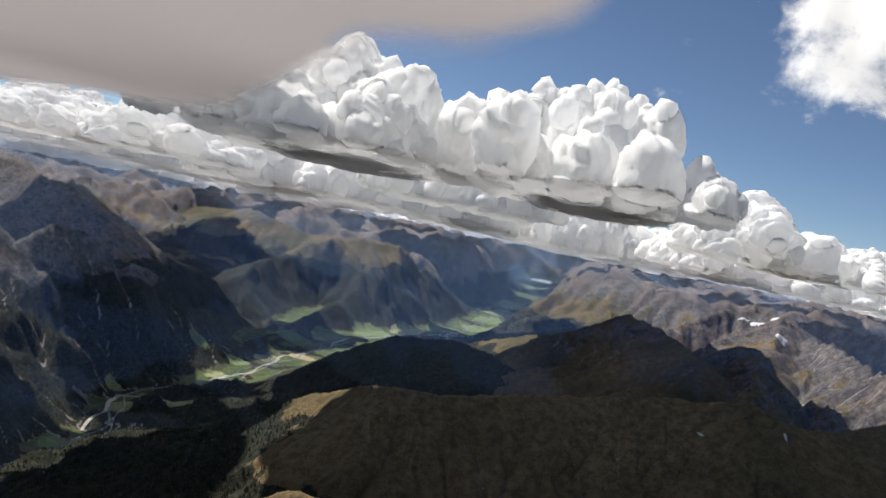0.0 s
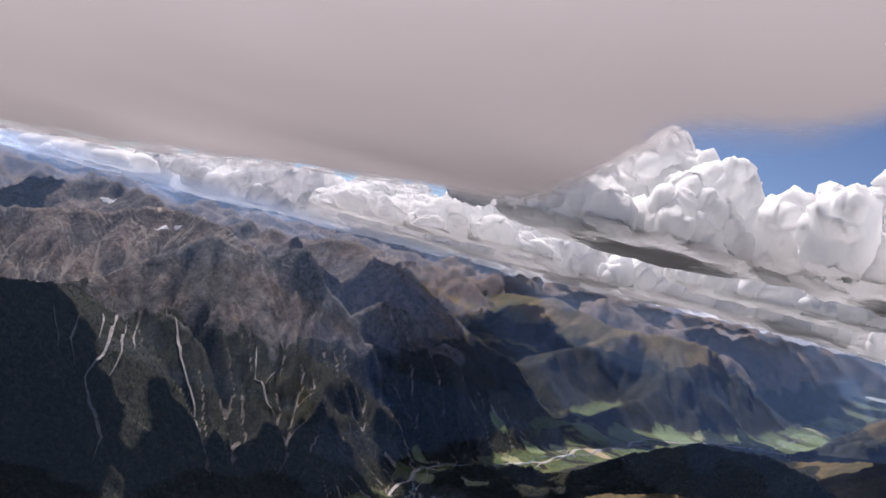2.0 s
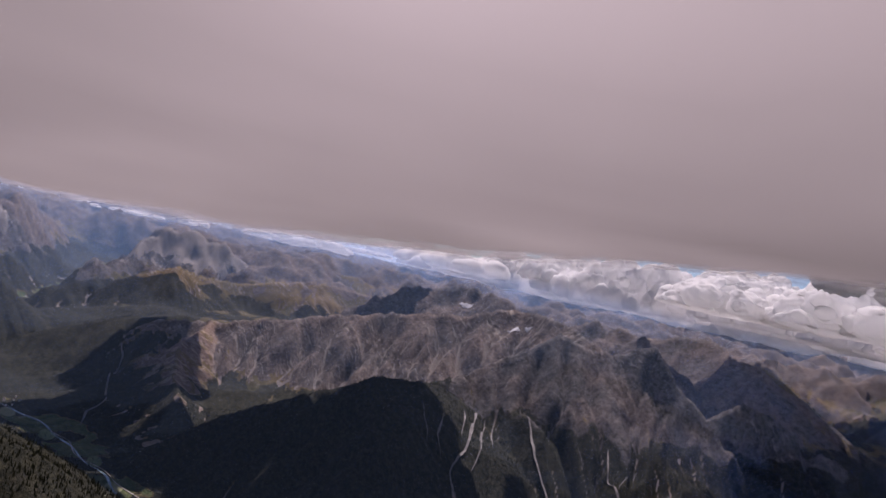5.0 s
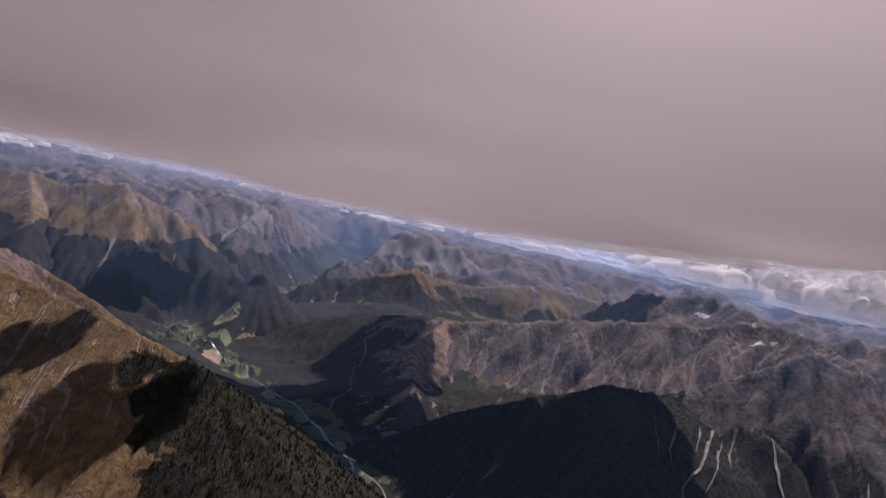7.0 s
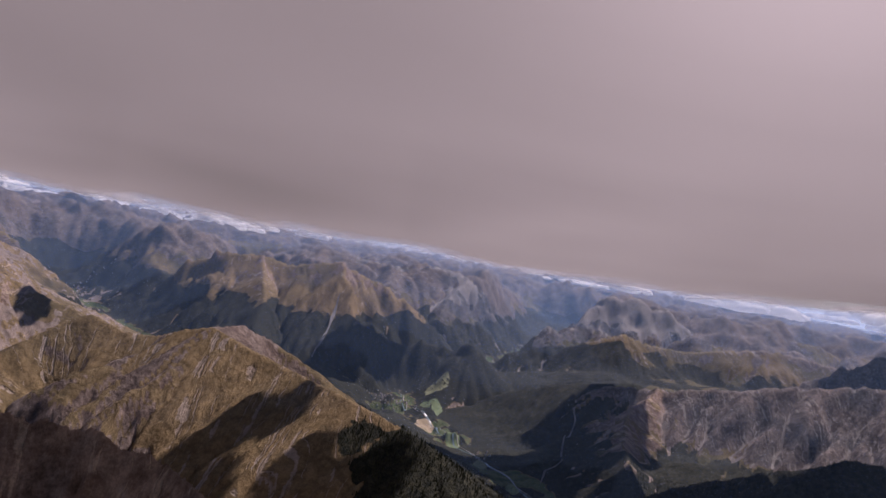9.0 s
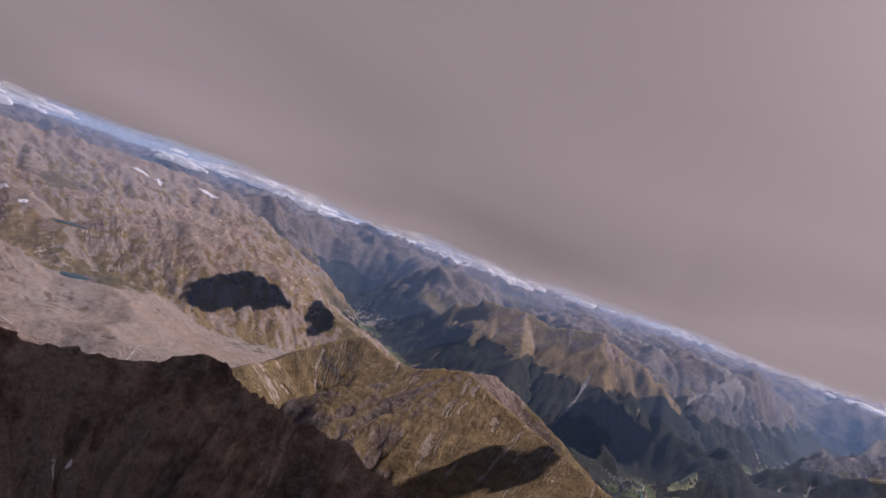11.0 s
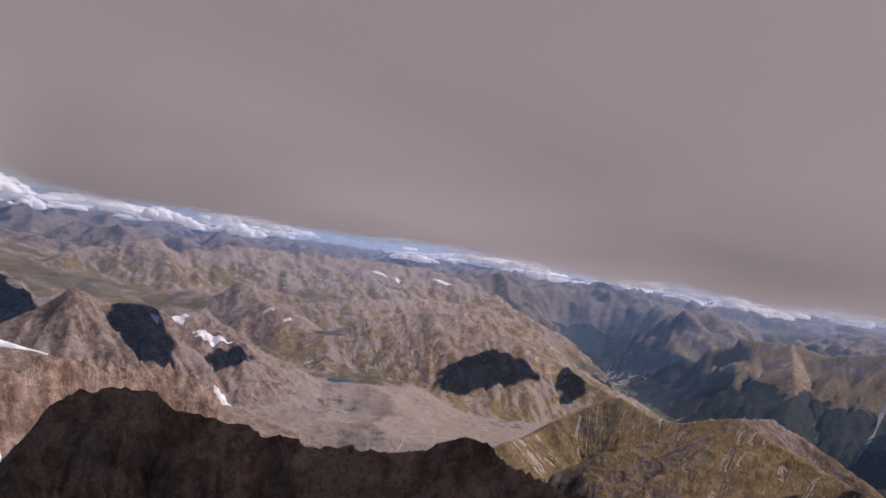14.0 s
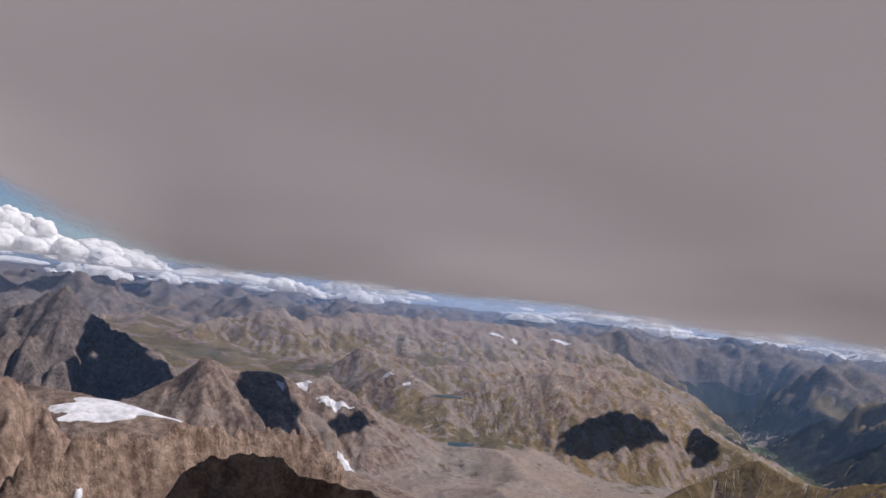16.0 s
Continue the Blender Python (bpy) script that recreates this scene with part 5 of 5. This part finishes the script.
# fields on the valley floors
FIELDS = [plain_material("meadow_grass", (0.075, 0.115, 0.04), (0.11, 0.15, 0.06), 0.15), plain_material("mown_field", (0.13, 0.15, 0.065), (0.19, 0.19, 0.09), 0.2), plain_material("dry_field", (0.20, 0.15, 0.085), (0.28, 0.22, 0.13), 0.2)]
for az, dist, a, c, turn, kind in ((9.2, 850, 20, 22, -20, 0), (6.6, 905, 22, 34, -24, 0), (3.6, 980, 24, 36, -26, 0), (1.0, 1050, 18, 40, -26, 1), (-1.6, 1130, 24, 36, -26, 0), (-4.2, 1210, 30, 40, -14, 0), (-4.9, 1350, 26, 60, -10, 0), (-5.6, 1500, 34, 70, -10, 1), (-6.6, 1700, 40, 80, -8, 0),
                                   (8.3, 770, 16, 10, -40, 2), (10.8, 742, 12, 14, 0, 1), (12.9, 708, 12, 10, 10, 0), (15.6, 690, 12, 8, 30, 0), (14.2, 655, 9, 12, 0, 1), (20.2, 548, 7, 13, -15, 1), (18.5, 572, 8, 12, -10, 0), (20.9, 588, 6, 9, 20, 0), (16.4, 540, 10, 7, 20, 1), (24.0, 470, 8, 12, 0, 0), (28, 430, 9, 12, 10, 1),
                                   (80.6, 845, 15, 26, 0, 0), (80.3, 905, 14, 24, 0, 1), (80.7, 778, 11, 20, -6, 2), (78.5, 722, 7, 17, 0, 0), (76.2, 664, 6, 14, 0, 1), (73.6, 606, 6, 14, 0, 0), (72.2, 532, 7, 19, 6, 2), (70.3, 552, 5, 12, 0, 0), (68.8, 500, 6, 12, 0, 1), (84.6, 812, 12, 12, 0, 2)):
    draped("valley_field", az, dist, a, c, turn, FIELDS[kind], ("green meadow on the valley floor", "mown light green field on the valley floor", "dry tan field on the valley floor")[kind], "field", int(az * 17 + dist), 0.35, False, 0.4)["group"] = "valley fields"

# villages
def house():
    thing = tagged(new("house"), "white plastered village house with a dark roof", "house", "village houses")

    def part(name, verts, faces, mat):
        me = bpy.data.meshes.new(name)
        me.from_pydata(verts, [], faces)
        me.materials.append(mat)
        new(name, me).parent = thing

    def block(name, x0, x1, y0, y1, z0, z1, mat):
        v = [(x, y, z) for z in (z0, z1) for x, y in ((x0, y0), (x1, y0), (x1, y1), (x0, y1))]
        part(name, v, [(0, 3, 2, 1), (4, 5, 6, 7), (0, 1, 5, 4), (1, 2, 6, 5), (2, 3, 7, 6), (3, 0, 4, 7)], mat)
    # walls with gables
    v = [(-0.75, -0.55, -0.4), (0.75, -0.55, -0.4), (0.75, 0.55, -0.4), (-0.75, 0.55, -0.4), (-0.75, -0.55, 0.9), (0.75, -0.55, 0.9), (0.75, 0.55, 0.9), (-0.75, 0.55, 0.9), (-0.75, 0, 1.3), (0.75, 0, 1.3)]
    part("wall", v, [(0, 1, 5, 4), (2, 3, 7, 6), (1, 2, 6, 9, 5), (3, 0, 4, 8, 7)], PLASTER)
    # two roof slopes with thickness and eaves
    v = [(-0.85, -0.72, 0.80), (0.85, -0.72, 0.80), (0.85, 0, 1.36), (-0.85, 0, 1.36), (-0.85, 0.72, 0.80), (0.85, 0.72, 0.80)]
    v += [(x, y, z + 0.07) for x, y, z in v]
    part("roof", v, [(0, 1, 2, 3), (3, 2, 5, 4), (6, 9, 8, 7), (9, 10, 11, 8), (0, 6, 7, 1), (4, 5, 11, 10), (0, 3, 9, 6), (3, 4, 10, 9), (1, 7, 8, 2), (2, 8, 11, 5)], ROOF)
    block("chimney", 0.25, 0.37, 0.12, 0.24, 1.1, 1.55, PLASTER)
    for x in (-0.42, 0.0, 0.42):
        block("window", x - 0.08, x + 0.08, -0.565, -0.54, 0.4, 0.62, ROOF)
    return thing


first = house()
rnd = random.Random(8)
spots = []
for az, dist, count, spread in ((-2.6, 1090, 46, 26), (-4.0, 1300, 16, 20), (83.6, 868, 60, 26), (19.8, 505, 14, 14), (10.4, 735, 14, 14), (105.8, 1530, 26, 30), (76, 690, 8, 12)):
    for i in range(count):
        x, y, _ = place(az, dist, 0)
        spots.append((x + rnd.gauss(0, spread * 0.5), y + rnd.gauss(0, spread * 0.5), rnd.choice((0, 90)) + rnd.uniform(-20, 20) + az))
for i, (x, y, turn) in enumerate(spots):
    m = pose(x, y, height_at(x, y) + 0.3, 0, 0, turn)
    if i == 0:
        first.matrix_basis = m
    else:
        copy_thing(first, m)


# rock towers that stand on the crests
def rock_tower(x, y, wide, tall, seed, parent):
    """A blocky, ribbed rock column on a crest."""
    rings, spokes = 11, 18
    k = np.arange(rings)[:, None] / (rings - 1)
    a = np.arange(spokes)[None, :] * 2 * math.pi / spokes
    ca, sa = np.cos(a), np.sin(a)
    square = 1 / np.maximum(np.abs(np.cos(a + seed)), np.abs(np.sin(a + seed))) ** 0.6
    rad = wide * square * (1.25 - 0.55 * k ** 1.4) * (1 + 0.5 * perlin(3 * ca + seed * 1.7 + 0 * k, 3 * sa + 1.5 * k, 70) + 0.3 * perlin(7 * ca + 0 * k, 7 * sa + 5 * k + seed, 71))
    rad[-1] *= 0.25
    base = height_at(x, y) - 2.5
    lean = 0.25 * wide * math.sin(seed)
    v = np.stack([x + rad * ca + lean * k, y + rad * sa - lean * k, base + (tall + 2.5) * (k ** 0.85) * (1 + 0.10 * perlin(2.2 * ca + seed, 2.2 * sa + 0 * k, 72)) + 0 * a], -1).reshape(-1, 3)
    idx = np.arange(rings * spokes).reshape(rings, spokes)
    nx = np.roll(idx, -1, axis=1)
    f = np.stack([idx[:-1], nx[:-1], nx[1:], idx[1:]], -1).reshape(-1, 4)
    one = np.ones(len(v))
    me = mesh_from("rock_tower", v, f, GROUND, {"warm": 0.85 * one, "run": np.broadcast_to(a * wide, (rings, spokes)).ravel(), "fall": np.broadcast_to((1 - k) * tall, (rings, spokes)).ravel(), "ribbed": one}, shade=False)
    ob = new("rock_tower", me)
    ob.parent = bpy.data.objects[parent]
    return ob


def towers(ridge, start, end, step, wide, tall, seed):
    """Towers along a crest, between two shares of its length."""
    pts = RIDGES[ridge]
    rnd = random.Random(seed)
    total = sum(math.dist(p[:2], q[:2]) for p, q in zip(pts, pts[1:]))
    run, at = 0.0, start * total
    for (ax, ay, _), (bx, by, _) in zip(pts, pts[1:]):
        length = math.dist((ax, ay), (bx, by))
        while at < run + length and at < end * total:
            t = (at - run) / length
            size = rnd.uniform(0.6, 1.3)
            rock_tower(ax + (bx - ax) * t + rnd.gauss(0, 0.25), ay + (by - ay) * t + rnd.gauss(0, 0.25), wide * size, tall * size * rnd.uniform(0.5, 1.2), rnd.uniform(0, 6), ridge)
            at += step * rnd.uniform(0.6, 1.5)
        run += length


towers("dark_ridge", 0.02, 0.8, 3.4, 0.6, 0.3, 4)


# conifers on the nearer slopes
def forest(count):
    rows, cols = np.nonzero((ATTR["forest"][:, :len(FINE)] > 0.5) & (ATTR["scree"][:, :len(FINE)] < 0.3) & (gr[:, :len(FINE)] > 150) & (gr[:, :len(FINE)] < 640))
    rng = np.random.default_rng(4)
    w = RAD[rows] ** 1.2
    pick = rng.choice(len(rows), count, p=w / w.sum())
    i = np.clip(rows[pick] + rng.uniform(0, 1, count), 0, len(RAD) - 2)
    j = np.clip(cols[pick] + rng.uniform(0, 1, count), 0, len(FINE) - 2)
    i0, j0 = i.astype(int), j.astype(int)
    u, v = i - i0, j - j0
    z = (GZ[i0, j0] * (1 - v) + GZ[i0, j0 + 1] * v) * (1 - u) + (GZ[i0 + 1, j0] * (1 - v) + GZ[i0 + 1, j0 + 1] * v) * u
    r = RAD[i0] * (1 - u) + RAD[i0 + 1] * u
    a = FINE[0] + j * (FINE[1] - FINE[0])
    x, y = -np.sin(a) * r, np.cos(a) * r
    tall = rng.uniform(0.7, 1.6, count)
    wide = tall * rng.uniform(0.16, 0.26, count)
    spin = rng.uniform(0, 6.28, count)
    verts = [np.stack([x, y, z + tall], 1)]
    for k in range(5):
        verts.append(np.stack([x + wide * np.cos(spin + k * 1.2566), y + wide * np.sin(spin + k * 1.2566), z - 0.25 + 0 * x], 1))
    verts = np.stack(verts, 1).reshape(-1, 3)
    base = np.arange(count)[:, None] * 6
    faces = np.concatenate([base + np.array([0, 1 + k, 1 + (k + 1) % 5]) for k in range(5)])
    mat, n, l, bsdf = material("conifer_needles")
    k = Net(mat)
    rand = n.new("ShaderNodeNewGeometry").outputs["Random Per Island"]
    l.new(k.mix(rand, (0.017, 0.021, 0.012), (0.048, 0.050, 0.027)), bsdf.inputs["Base Color"])
    bsdf.inputs["Roughness"].default_value = 0.9
    bsdf.inputs["Specular IOR Level"].default_value = 0.1
    return tagged(new("conifer_forest", mesh_from("conifer_forest", verts, faces, mat, shade=False)), "dark green conifer forest on the lower slopes", "forest", kind="stuff")


forest(80000)
